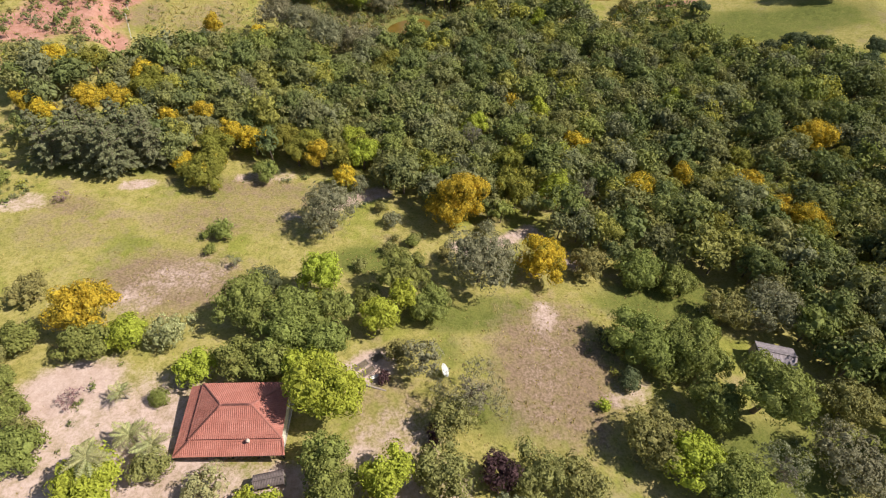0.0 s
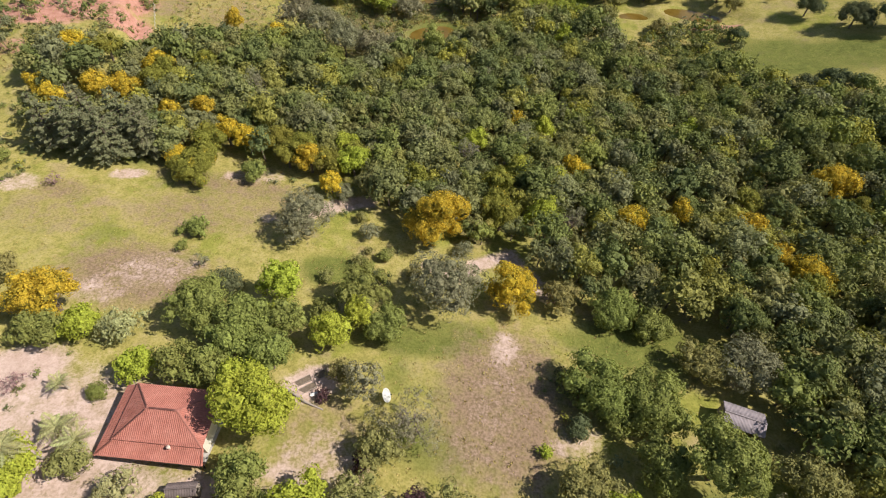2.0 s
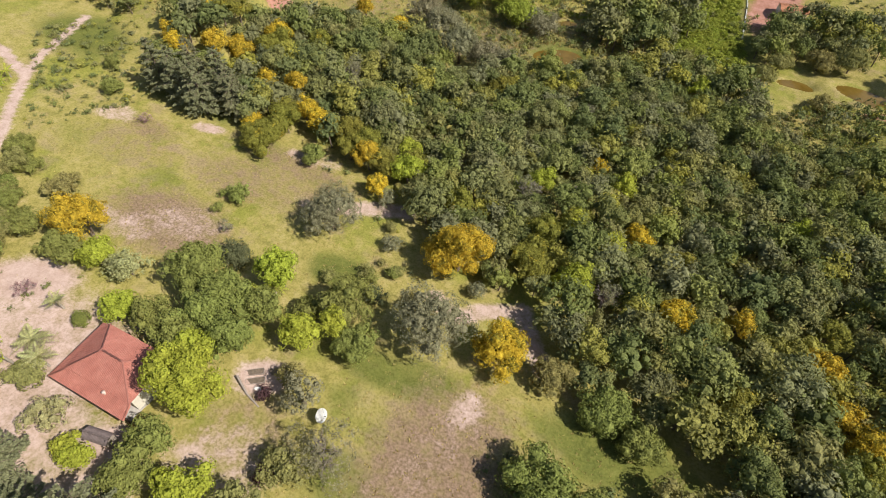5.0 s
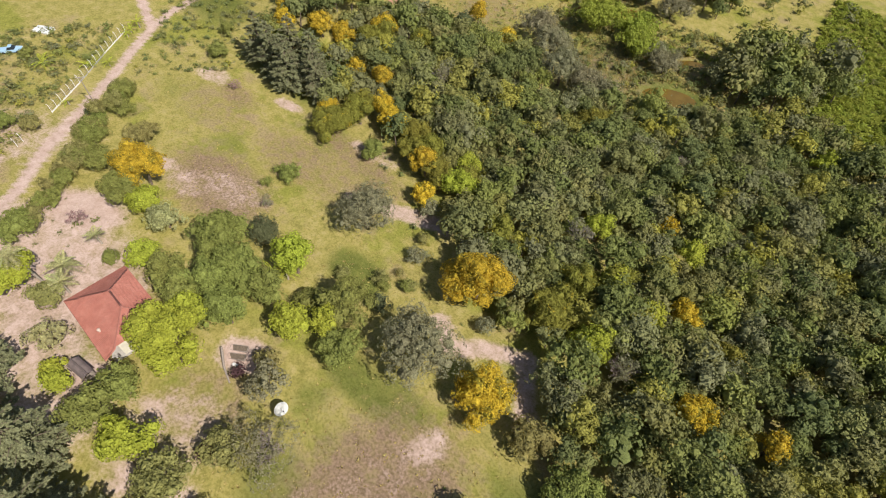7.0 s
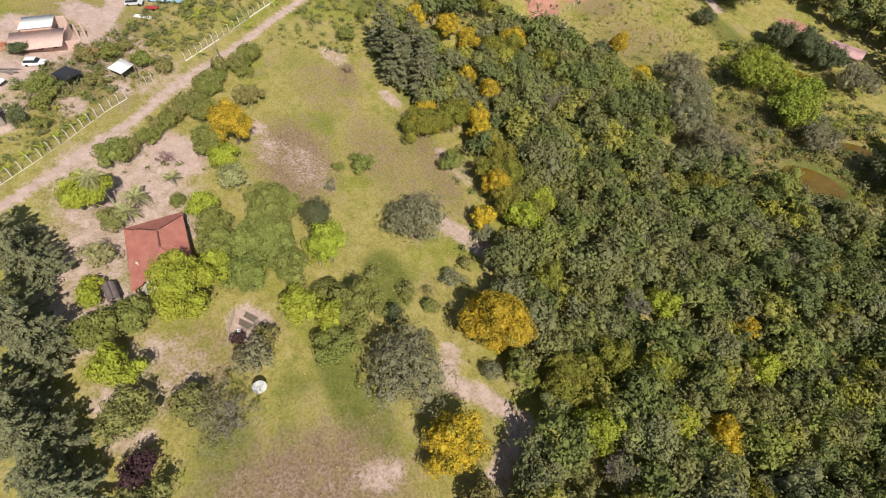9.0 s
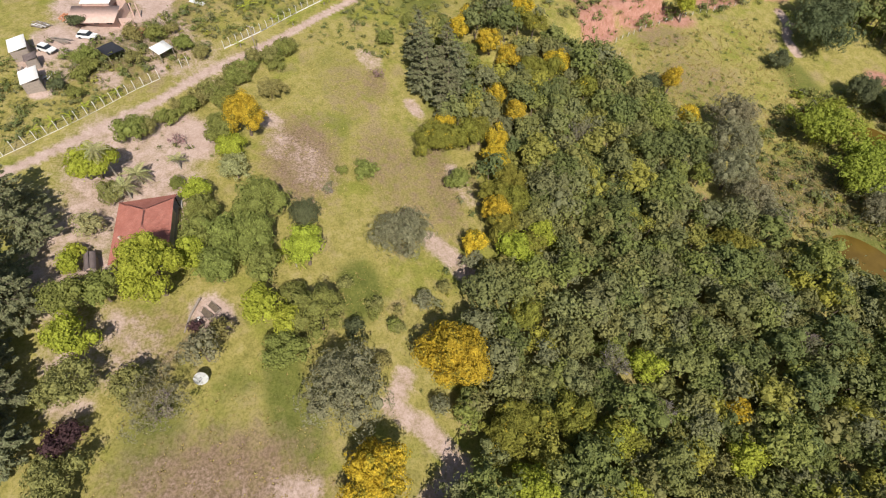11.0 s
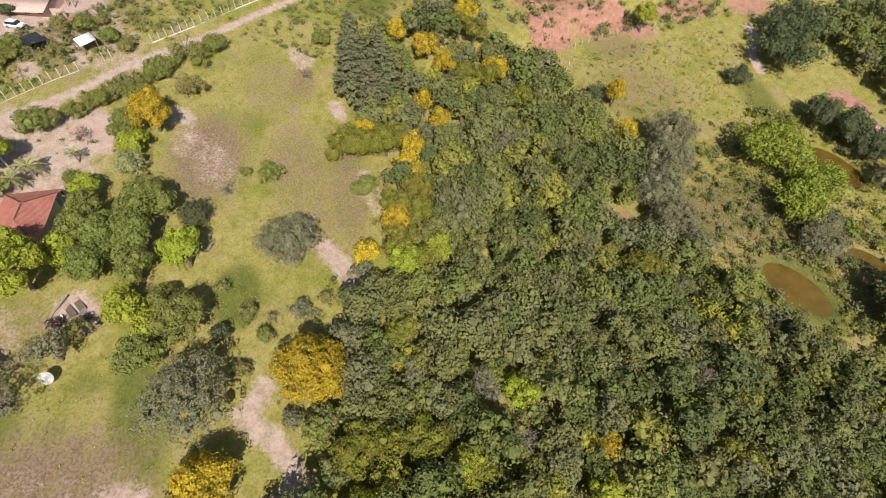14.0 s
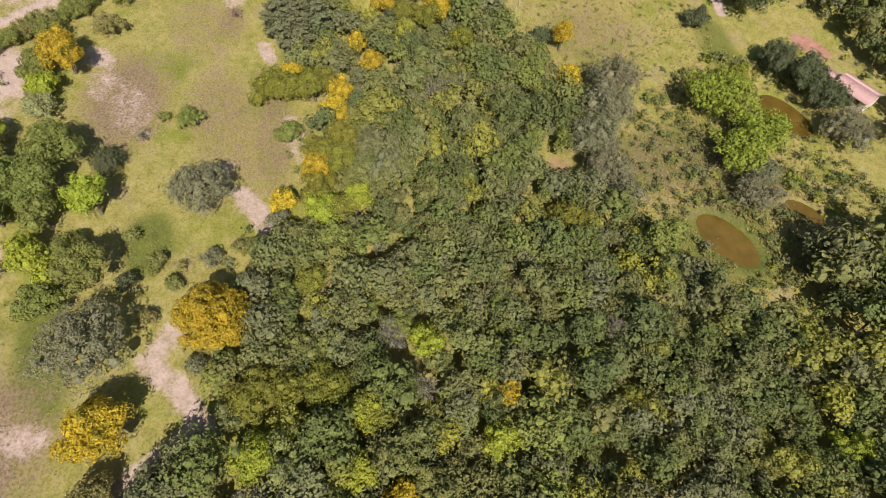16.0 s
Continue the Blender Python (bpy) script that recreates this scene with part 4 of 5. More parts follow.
def hip_roof(parent, x0, y0, x1, y1, z, ridge, rz):
    """Four tiled slopes over a rectangle, from eave height z to the ridge line."""
    (ra, rb) = ridge
    A, B, C, D = (x0, y0, z), (x1, y0, z), (x1, y1, z), (x0, y1, z)
    P, Q = (ra[0], ra[1], rz), (rb[0], rb[1], rz)
    for corners in ((A, B, Q, P), (B, C, Q, Q), (C, D, P, Q), (D, A, P, P)):
        slope = part("roof_slope", tiled_slope(corners), TILE, parent)
        bm = bmesh.new()
        pts = []
        for p in corners:
            if p not in pts:
                pts.append(p)
        bm.faces.new([bm.verts.new((p[0], p[1], p[2] - 0.03)) for p in pts])
        part("underlay", bm, TILE, slope)
    for p, q in ((A, P), (D, P), (B, Q), (C, Q), (P, Q)):
        part("ridge_cap", ridge_caps(p, q), CAP, parent)


def window_part(parent, x, y, z, w, h, turn):
    m = pose(x, y, z, 0, 0, turn)
    frame_ob = part("window", boxed((-w / 2, -0.05, -h / 2, w / 2, 0.06, -h / 2 + 0.08), (-w / 2, -0.05, h / 2 - 0.08, w / 2, 0.06, h / 2), (-w / 2, -0.05, -h / 2, -w / 2 + 0.08, 0.06, h / 2), (w / 2 - 0.08, -0.05, -h / 2, w / 2, 0.06, h / 2), (-0.04, -0.05, -h / 2, 0.04, 0.055, h / 2)), DARK_WOOD, parent, "dark wooden window frame", m)
    part("pane", boxed((-w / 2 + 0.08, -0.02, -h / 2 + 0.08, w / 2 - 0.08, 0.02, h / 2 - 0.08)), GLASS_DARK, frame_ob)


def make_house():
    root = tagged(new("house"), "single-storey house with a red clay tile hip roof and veranda", "house")
    g = hz(-25, 25) + 0.15
    root.matrix_basis = pose(-24.9, 25.2, g, 0, 0, 1.5)
    # local frame: eaves -6.6..6.6 by -4.5..4.5
    part("foundation", boxed((-6.0, -3.9, -1.6, 6.0, 3.9, 0.12)), CONCRETE, root)
    part("wall", boxed((-4.3, -2.3, 0.12, 5.9, -2.15, 2.75), (-4.3, 3.65, 0.12, 5.9, 3.8, 2.75), (-4.3, -2.15, 0.12, -4.15, 3.65, 2.75), (5.75, -2.15, 0.12, 5.9, 3.65, 2.75)), PLASTER, root)
    eave, mid, top = 2.3, 3.2, 4.9
    # lower skirt over the veranda on the south and west, upper hip roof behind it
    hip_roof(root, -4.9, -2.7, 6.3, 4.5, mid, ((-1.4, 0.9), (2.4, 0.9)), top)
    part("veranda_slope", tiled_slope(((-6.6, -4.5, eave), (6.6, -4.5, eave), (6.3, -2.6, mid - 0.22), (-4.8, -2.6, mid - 0.22))), TILE, root)
    part("veranda_slope", tiled_slope(((-6.6, 4.5, eave), (-6.6, -4.5, eave), (-4.8, -2.6, mid - 0.22), (-4.8, 4.5, mid - 0.22))), TILE, root)
    bm = bmesh.new()
    v = [bm.verts.new(p) for p in ((-6.6, -4.5, eave - 0.03), (6.6, -4.5, eave - 0.03), (6.3, -2.6, mid - 0.25), (-4.8, -2.6, mid - 0.25), (-4.8, 4.5, mid - 0.25), (-6.6, 4.5, eave - 0.03))]
    bm.faces.new((v[0], v[1], v[2], v[3]))
    bm.faces.new((v[0], v[3], v[4], v[5]))
    part("veranda_underlay", bm, TILE, root)
    part("ridge_cap", ridge_caps((-6.6, -4.5, eave + 0.02), (-4.8, -2.6, mid - 0.18)), CAP, root)
    part("ridge_cap", ridge_caps((6.6, -4.5, eave + 0.02), (6.3, -2.7, mid - 0.18)), TILE, root)
    part("fascia", boxed((-6.62, -4.56, eave - 0.16, 6.62, -4.50, eave + 0.02), (-6.66, -4.5, eave - 0.16, -6.60, 4.5, eave + 0.02)), DARK_WOOD, root)
    for x, y in ((-6.2, -4.1), (-3.1, -4.1), (0, -4.1), (3.1, -4.1), (6.2, -4.1), (-6.2, -1.0), (-6.2, 2.0), (-6.2, 4.2)):
        part("post", boxed((x - 0.09, y - 0.09, -0.9, x + 0.09, y + 0.09, 2.4), bevel=0.01), DARK_WOOD, root)
    for x in (-2.6, 3.6):
        window_part(root, x, -2.32, 1.5, 1.4, 1.1, 0)
    window_part(root, -4.32, 1.6, 1.5, 1.4, 1.1, 90)
    door = part("door", boxed((0.1, -2.38, 0.14, 1.05, -2.30, 2.2), bevel=0.01), DARK_WOOD, root, "dark wooden door")
    part("handle", boxed((0.9, -2.43, 1.1, 0.96, -2.37, 1.22), bevel=0.005), CONCRETE, door)
    part("vent_pipe", mesh_from("vent", *joined([tube([(2.3, -3.0, 2.6), (2.3, -3.0, 3.35)], [0.16, 0.16], 10), tube([(2.3, -3.0, 3.35), (2.3, -3.0, 3.47), (2.3, -3.0, 3.5)], [0.24, 0.22, 0.02], 10)]), True), SALMON_VENT, root, "pale roof vent")
    bm = boxed((-7.4, -4.9, -0.9, 6.2, -4.0, 0.06), (-7.4, -4.0, -0.9, -6.0, 4.6, 0.06))
    part("terrace", bm, CONCRETE, root, "grey concrete terrace")


make_house()


# ---- sheds, plots and fences ----
SHEET = plain("grey_fibre_cement_sheet", (0.30, 0.25, 0.25), 0.9, 0.25, 1.5)
SHEET_DARK = plain("dark_weathered_sheet", (0.15, 0.115, 0.105), 0.85, 0.3, 1.5)
SHEET_WHITE = plain("white_fibre_cement_sheet", (0.76, 0.73, 0.68), 0.85, 0.1, 1.5)
SALMON = plain("salmon_render", (0.58, 0.40, 0.33), 0.9, 0.15)
PINK_TILE = plain("pink_roof_sheet", (0.60, 0.36, 0.33), 0.85, 0.15)
BRICK = plain("orange_hollow_brick", (0.48, 0.22, 0.12), 0.9, 0.2, 4)
NETTING = plain("black_shade_netting", (0.030, 0.030, 0.036), 0.95, 0.2)
TIMBER = plain("grey_timber", (0.30, 0.245, 0.20), 0.9, 0.3, 4)
RUBBER = plain("rubber", (0.025, 0.025, 0.025), 0.9)
STEEL = plain("steel", (0.5, 0.5, 0.5), 0.4, 0.1, 3, 0.5, 0.8)
RED_PAINT = plain("red_paint", (0.45, 0.05, 0.04), 0.4)
LAMP_GLASS = plain("lamp_glass", (0.75, 0.72, 0.65), 0.15, 0.05, 3, 0.5)


def corrugated(w, d, z0, z1, wave=0.18):
    """A corrugated sheet, w along x, falling along y from z1 (at +d/2) to z0 (at -d/2), with thickness."""
    n = int(w / wave) * 4
    V, F = [], []
    for k in range(n + 1):
        x, up = -w / 2 + w * k / n, 0.035 * math.sin(k * math.pi / 2)
        for y, z in ((-d / 2, z0), (d / 2, z1)):
            V += [(x, y, z + up), (x, y, z + up - 0.03)]
    for k in range(n):
        a, b = 4 * k, 4 * k + 4
        F += [(a, b, b + 2, a + 2), (a + 3, b + 3, b + 1, a + 1), (a + 1, b + 1, b, a), (a + 2, b + 2, b + 3, a + 3)]
    F += [(0, 2, 3, 1), (4 * n + 1, 4 * n + 3, 4 * n + 2, 4 * n)]
    return mesh_from("roof_sheet", V, F, True)


def shed(x, y, turn, w, d, low, high, roof, wall, label, gable=False, open_front=True, ground=None):
    """Posts or walls under one or two corrugated roof slopes."""
    root = tagged(new("shed"), label, "shed")
    root.matrix_basis = pose(x, y, hz(x, y) if ground is None else ground, 0, 0, turn)
    if gable:
        for side in (0, 180):
            part("roof_sheet", corrugated(w, d / 2 + 0.1, low, high), roof, root, at=pose(0, 0, 0, 0, 0, side) @ pose(0, -d / 4, 0))
        part("ridge_cap", mesh_from("ridge_cap", *tube([(-w / 2, 0, high + 0.02), (w / 2, 0, high + 0.02)], [0.09, 0.09], 8), True), roof, root)
    else:
        part("roof_sheet", corrugated(w, d, low, high), roof, root)
    for px in (-w / 2 + 0.2, w / 2 - 0.2):
        for py in (-d / 2 + 0.2, d / 2 - 0.2):
            top = low - 0.05 if (py < 0 or gable) else high - 0.1
            part("post", boxed((px - 0.06, py - 0.06, -1.2, px + 0.06, py + 0.06, top), bevel=0.008), TIMBER, root)
    if wall:
        part("back_wall", boxed((-w / 2 + 0.26, d / 2 - 0.3, -1.2, w / 2 - 0.26, d / 2 - 0.18, low - 0.15)), wall, root)
        part("side_wall", boxed((-w / 2 + 0.12, -d / 2 + 0.28, -1.2, -w / 2 + 0.24, d / 2 - 0.32, low - 0.15)), wall, root)
        part("side_wall", boxed((w / 2 - 0.24, -d / 2 + 0.28, -1.2, w / 2 - 0.12, d / 2 - 0.32, low - 0.15)), wall, root)
        if not open_front:
            part("front_wall", boxed((-w / 2 + 0.26, -d / 2 + 0.18, -1.2, w / 2 - 0.26, -d / 2 + 0.30, low - 0.15)), wall, root)
    return root


shed(-19.4, 18.1, 12, 3.6, 1.6, 1.75, 2.25, SHEET_DARK, TIMBER, "small open shed with a dark weathered sheet roof", True)
shed(51.4, 38.0, -14, 5.6, 3.6, 2.2, 2.9, SHEET, TIMBER, "shed with a grey fibre-cement roof among trees", True)
shed(-74.0, 23.6, 36, 4.0, 3.4, 2.1, 2.4, SHEET_WHITE, None, "open shelter with a white sheet roof on posts")
shed(-64.0, 1.6, 20, 5.0, 3.4, 2.2, 2.6, SHEET_WHITE, TIMBER, "lean-to with a white sheet roof")
shed(-74.5, -2.6, 20, 5.5, 3.4, 2.2, 2.6, SHEET_WHITE, TIMBER, "lean-to with a white sheet roof")
shed(-70.4, 0.4, 20, 2.6, 2.4, 2.0, 2.3, SHEET_DARK, TIMBER, "small lean-to with a dark sheet roof")


def shade_net(x, y, turn):
    root = tagged(new("shade_net"), "black shade netting stretched over thin poles", "shelter")
    root.matrix_basis = pose(x, y, hz(x, y), 0, 0, turn)
    n, V, F = 10, [], []
    for j in range(n + 1):
        for i in range(n + 1):
            u, v = i / n, j / n
            V.append((-2.3 + 4.6 * u, -1.8 + 3.6 * v, 2.2 - 0.5 * math.sin(math.pi * u) * math.sin(math.pi * v) + 0.1 * math.sin(7 * u + 3 * v)))
    for j in range(n):
        for i in range(n):
            a = j * (n + 1) + i
            F.append((a, a + 1, a + n + 2, a + n + 1))
    part("netting", mesh_from("netting", V, F, True), NETTING, root)
    for px, py in ((-2.3, -1.8), (2.3, -1.8), (-2.3, 1.8), (2.3, 1.8)):
        part("pole", mesh_from("pole", *tube([(px, py, -0.6), (px, py, 2.25)], [0.05, 0.04], 6), True), TIMBER, root)


shade_net(-73.2, 14.2, 40)


def car(x, y, turn, paint, length=4.2, pickup=False, label="white car parked on bare earth"):
    """A parked vehicle: lower body, cabin with dark glass, lamps, bumpers and four wheels."""
    root = tagged(new("car"), label, "car")
    root.matrix_basis = pose(x, y, hz(x, y), 0, 0, turn)
    h = length / 2

    def shell(profile, half, material, name):
        bm = bmesh.new()
        rings = []
        for side in (-1, 1):
            rings.append([bm.verts.new((px, side * half * wd, pz)) for px, pz, wd in profile])
        n = len(profile)
        for k in range(n):
            bm.faces.new((rings[0][k], rings[0][(k + 1) % n], rings[1][(k + 1) % n], rings[1][k]))
        bm.faces.new(rings[0][::-1])
        bm.faces.new(rings[1])
        bmesh.ops.recalc_face_normals(bm, faces=bm.faces[:])
        bmesh.ops.bevel(bm, geom=bm.edges[:], offset=0.05, segments=2, affect="EDGES")
        return part(name, bm, material, root)
    shell([(-h, 0.35, 1), (h, 0.35, 1), (h, 0.72, 1), (h * 0.5, 0.92, 0.97), (-h * 0.95, 0.95, 0.97), (-h, 0.75, 1)], 0.85, paint, "body")
    a, b = (-0.25 * h, 0.45 * h) if pickup else (-0.85 * h, 0.5 * h)
    shell([(a, 0.9, 0.93), (b, 0.9, 0.93), (b - 0.55, 1.42, 0.78), (a + 0.3, 1.45, 0.78)], 0.85, GLASS_DARK, "windows")
    part("cabin_roof", boxed((a + 0.28, -0.62, 1.40, b - 0.52, 0.62, 1.50), bevel=0.03), paint, root)
    for px in (-h * 0.62, h * 0.62):
        for py in (-0.8, 0.8):
            wheel = part("wheel", mesh_from("tyre", *joined([tube([(px, py - 0.1, 0.32), (px, py + 0.1, 0.32)], [0.32, 0.32], 14), tube([(px, py - 0.1, 0.32), (px, py - 0.101, 0.32)], [0.32, 0.01], 14), tube([(px, py + 0.1, 0.32), (px, py + 0.101, 0.32)], [0.32, 0.01], 14)])), RUBBER, root, "black tyre")
            part("rim", mesh_from("rim", *tube([(px, py - 0.11, 0.32), (px, py + 0.11, 0.32)], [0.18, 0.18], 12)), STEEL, wheel)
    for py in (-0.6, 0.6):
        part("headlight", boxed((h - 0.03, py - 0.16, 0.58, h + 0.03, py + 0.16, 0.72), bevel=0.02), LAMP_GLASS, root)
        part("tail_light", boxed((-h - 0.03, py - 0.12, 0.62, -h + 0.03, py + 0.12, 0.76), bevel=0.02), RED_PAINT, root)
    part("bumper", boxed((h - 0.02, -0.8, 0.34, h + 0.1, 0.8, 0.52), bevel=0.03), RUBBER, root)
    part("bumper", boxed((-h - 0.1, -0.8, 0.34, -h + 0.02, 0.8, 0.52), bevel=0.03), RUBBER, root)


car(-80.6, 8.2, 70, WHITE)
car(-75.6, 1.6, 55, WHITE, 3.9)
PALE_BLUE = plain("pale_blue_paint", (0.36, 0.52, 0.66), 0.4, 0.08)
GREY_PAINT = plain("silver_grey_paint", (0.55, 0.53, 0.52), 0.4, 0.08)
car(-103.0, 32.4, 60, PALE_BLUE, 4.4, True, "pale blue pickup truck parked on grass")
car(-101.9, 36.8, 60, PALE_BLUE, 4.4, True, "pale blue pickup truck parked on grass")
car(-102.0, 27.6, 75, GREY_PAINT, 4.0, False, "silver grey car parked on grass")


def neighbour_house():
    root = tagged(new("unfinished_house"), "unfinished salmon house with a white sheet roof", "house")
    root.matrix_basis = pose(-89.5, 9.6, hz(-87, 11), 0, 0, 80)
    # x runs along the front, the front faces the road (-y after the turn)
    part("front_room_roof", corrugated(10.4, 5.2, 1.75, 2.95), SALMON, root, "salmon-washed low sheet roof", pose(0, -3.3, 0))
    part("wall", boxed((-4.8, -4.2, -1.5, 4.8, -4.05, 1.9), (-4.8, -4.05, -1.5, -4.65, 3.0, 1.9), (4.65, -4.05, -1.5, 4.8, 3.0, 1.9), (-4.8, 3.0, -1.5, 4.8, 3.15, 3.6)), SALMON, root)
    part("upper_wall", boxed((-2.9, -0.7, 2.3, 2.9, -0.55, 3.5), (-2.9, -0.55, 2.3, -2.75, 3.0, 3.5), (2.75, -0.55, 2.3, 2.9, 3.0, 3.5)), SALMON, root)
    part("upper_roof", corrugated(6.4, 4.4, 3.6, 3.95), SHEET_WHITE, root, "white sheet roof", pose(0, 1.2, 0))
    part("pillar", boxed((6.2, 1.0, -1.5, 6.45, 1.25, 2.6), bevel=0.01), SALMON, root)
    part("pillar", boxed((7.6, 1.0, -1.5, 7.85, 1.25, 2.6), bevel=0.01), SALMON, root)
    part("low_wall", boxed((5.0, -3.2, -1.5, 8.0, -3.0, 1.3)), SALMON, root)
    for x in (-3.0, 0.4, 3.2):
        window_part(root, x, -4.22, 1.1, 1.1, 1.0, 0)


neighbour_house()


def brick_pile(x, y, seed):
    rng = np.random.RandomState(seed)
    root = tagged(new("brick_pile"), "loose pile of orange bricks on bare earth", "bricks")
    root.matrix_basis = pose(x, y, hz(x, y))
    mould = boxed((-0.15, -0.1, -0.1, 0.15, 0.1, 0.1), bevel=0.01)
    me = bpy.data.meshes.new("brick")
    mould.to_mesh(me)
    mould.free()
    for k in range(90):
        q = rng.rand() ** 0.6 * 1.7
        w = rng.uniform(0, 6.28)
        part("brick", me, BRICK, root, at=pose(q * math.cos(w), q * math.sin(w), max(0.05, (1.7 - q) * rng.uniform(0.1, 0.62)), *rng.uniform(-40, 40, 2), rng.uniform(0, 180)))


brick_pile(-88.5, 2.6, 3)
brick_pile(-83.2, 18.2, 4)


def plank_heap(x, y, turn, count, length, label, material=None, seed=1):
    """Boards thrown together, each one a part."""
    rng = np.random.RandomState(seed)
    root = tagged(new("plank_heap"), label, "planks")
    root.matrix_basis = pose(x, y, hz(x, y), 0, 0, turn)
    for k in range(count):
        l, w = length * rng.uniform(0.6, 1.0), rng.uniform(0.08, 0.2)
        part("plank", boxed((-l / 2, -w / 2, -0.03, l / 2, w / 2, 0.03), bevel=0.006), material or (TIMBER if rng.rand() < 0.75 else SHEET_WHITE), root, at=pose(rng.uniform(-0.5, 0.5), rng.uniform(-1, 1) * 0.12 * count ** 0.7, 0.06 + 0.045 * k % 0.5, rng.uniform(-6, 6), rng.uniform(-5, 5), rng.uniform(-16, 16)))


plank_heap(-85.0, -1.5, 65, 22, 4.2, "heap of grey and white scrap boards", seed=2)
plank_heap(-79.0, 3.4, 60, 12, 5.0, "stack of long grey planks", seed=3)
plank_heap(-68.0, -1.2, 10, 18, 3.2, "heap of scrap timber by a lean-to", seed=4)
plank_heap(-66.5, 3.8, -40, 12, 2.6, "heap of scrap timber by a lean-to", seed=5)
plank_heap(-87.0, 4.8, 20, 14, 2.4, "heap of pale building waste", seed=6)


def garden_beds():
    """Earth beds edged with boards, and a log, on the bare plot behind the house."""
    for x, y, turn, w, d in ((-10.9, 35.0, 38, 2.6, 0.9), (-9.9, 34.0, 38, 2.6, 0.9), (-8.6, 36.6, 38, 1.8, 1.1)):
        root = tagged(new("garden_bed"), "raised earth bed edged with weathered boards", "garden bed")
        root.matrix_basis = pose(x, y, hz(x, y), 0, 0, turn)
        for sx, sy, lx, ly in ((0, -d / 2, w, 0.06), (0, d / 2, w, 0.06), (-w / 2, 0, 0.06, d - 0.08), (w / 2, 0, 0.06, d - 0.08)):
            part("board", boxed((sx - lx / 2, sy - ly / 2, -0.3, sx + lx / 2, sy + ly / 2, 0.25), bevel=0.01), TIMBER, root)
        part("soil", boxed((-w / 2 + 0.04, -d / 2 + 0.04, -0.3, w / 2 - 0.04, d / 2 - 0.04, 0.16)), BARK, root)
    root = tagged(new("log"), "long fallen grey log on the grass", "log")
    z = hz(-9.5, 31.6)
    part("bark", mesh_from("bark", *tube([(-12.2, 33.2, z + 0.5), (-9.5, 31.9, z + 0.15), (-6.8, 31.2, z - 0.1)], [0.2, 0.17, 0.12], 9), True), TIMBER, root)
    plank_heap(-8.2, 33.4, 20, 9, 2.0, "few loose boards on bare earth", seed=8)


garden_beds()


def dish(x, y, turn):
    """A tilted parabolic aerial on a pole with a feed arm."""
    root = tagged(new("satellite_dish"), "white parabolic satellite dish on a short pole", "antenna")
    root.matrix_basis = pose(x, y, hz(x, y), 0, 0, turn)
    bm = bmesh.new()
    rings = []
    for k in range(7):
        r = 1.0 * k / 6
        rings.append([bm.verts.new((r * math.cos(w), r * math.sin(w), 0.26 * r * r)) for w in np.linspace(0, 2 * math.pi, 24, endpoint=False)] if k else [bm.verts.new((0, 0, 0))])
    for w in range(24):
        bm.faces.new((rings[0][0], rings[1][w], rings[1][(w + 1) % 24]))
        for k in range(1, 6):
            bm.faces.new((rings[k][w], rings[k + 1][w], rings[k + 1][(w + 1) % 24], rings[k][(w + 1) % 24]))
    bmesh.ops.solidify(bm, geom=bm.faces[:], thickness=0.03)
    tilt = pose(0, 0, 1.3, 0, 58, 0)
    part("reflector", bm, WHITE, root, at=tilt)
    part("pole", mesh_from("pole", *tube([(0, 0, -0.5), (0, 0, 1.5)], [0.06, 0.06], 10), True), STEEL, root)
    for w in (0, 120, 240):
        a = (0.9 * math.cos(radians(w)), 0.9 * math.sin(radians(w)), 0.22)
        part("strut", mesh_from("strut", *tube([a, (0, 0, 1.0)], [0.02, 0.02], 5), True), STEEL, root, at=tilt)
    part("feed", mesh_from("feed", *tube([(0, 0, 0.92), (0, 0, 1.1)], [0.08, 0.06], 8), True), RUBBER, root, at=tilt)


dish(1.2, 34.2, 4)


def fence(points, step, label, rail=True, post_h=1.65, bent=True, wires=4, base=0.25):
    """Concrete posts with bent heads, wires, and a low kerb along the foot."""
    root = tagged(new("fence"), label, "fence")
    if bent:
        shape = mesh_from("post", *joined([tube([(0, 0, -0.5), (0, 0, post_h)], [0.065, 0.055], 4), tube([(0, 0, post_h - 0.02), (-0.28, 0, post_h + 0.36)], [0.055, 0.045], 4)]))
    else:
        shape = mesh_from("post", *tube([(0, 0, -0.4), (0, 0, post_h)], [0.07, 0.06], 5))
    stands = []
    for (ax, ay), (bx, by) in zip(points, points[1:]):
        n = max(1, round(math.hypot(bx - ax, by - ay) / step))
        face = math.degrees(math.atan2(by - ay, bx - ax)) - 90
        for k in range(n):
            x, y = ax + (bx - ax) * k / n, ay + (by - ay) * k / n
            stands.append((x, y, hz(x, y)))
            part("post", shape, POST, root, at=pose(x, y, hz(x, y), 0, 0, face))
    for k in range(wires):
        z = 0.35 + (post_h - 0.45) * k / max(1, wires - 1)
        part("wire", mesh_from("wire", *tube([(x, y, g + z) for x, y, g in stands], [0.012] * len(stands), 3)), STEEL, root)
    if base:
        V, F = [], []
        for x, y, g in stands:
            V += [(x - 0.1, y + 0.1, g - 0.4), (x - 0.1, y + 0.1, g + base), (x + 0.1, y - 0.1, g + base), (x + 0.1, y - 0.1, g - 0.4)]
        for k in range(len(stands) - 1):
            a = 4 * k
            F += [(a, a + 4, a + 5, a + 1), (a + 1, a + 5, a + 6, a + 2), (a + 2, a + 6, a + 7, a + 3)]
        part("kerb", mesh_from("kerb", V, F), POST, root, "low pale concrete kerb")


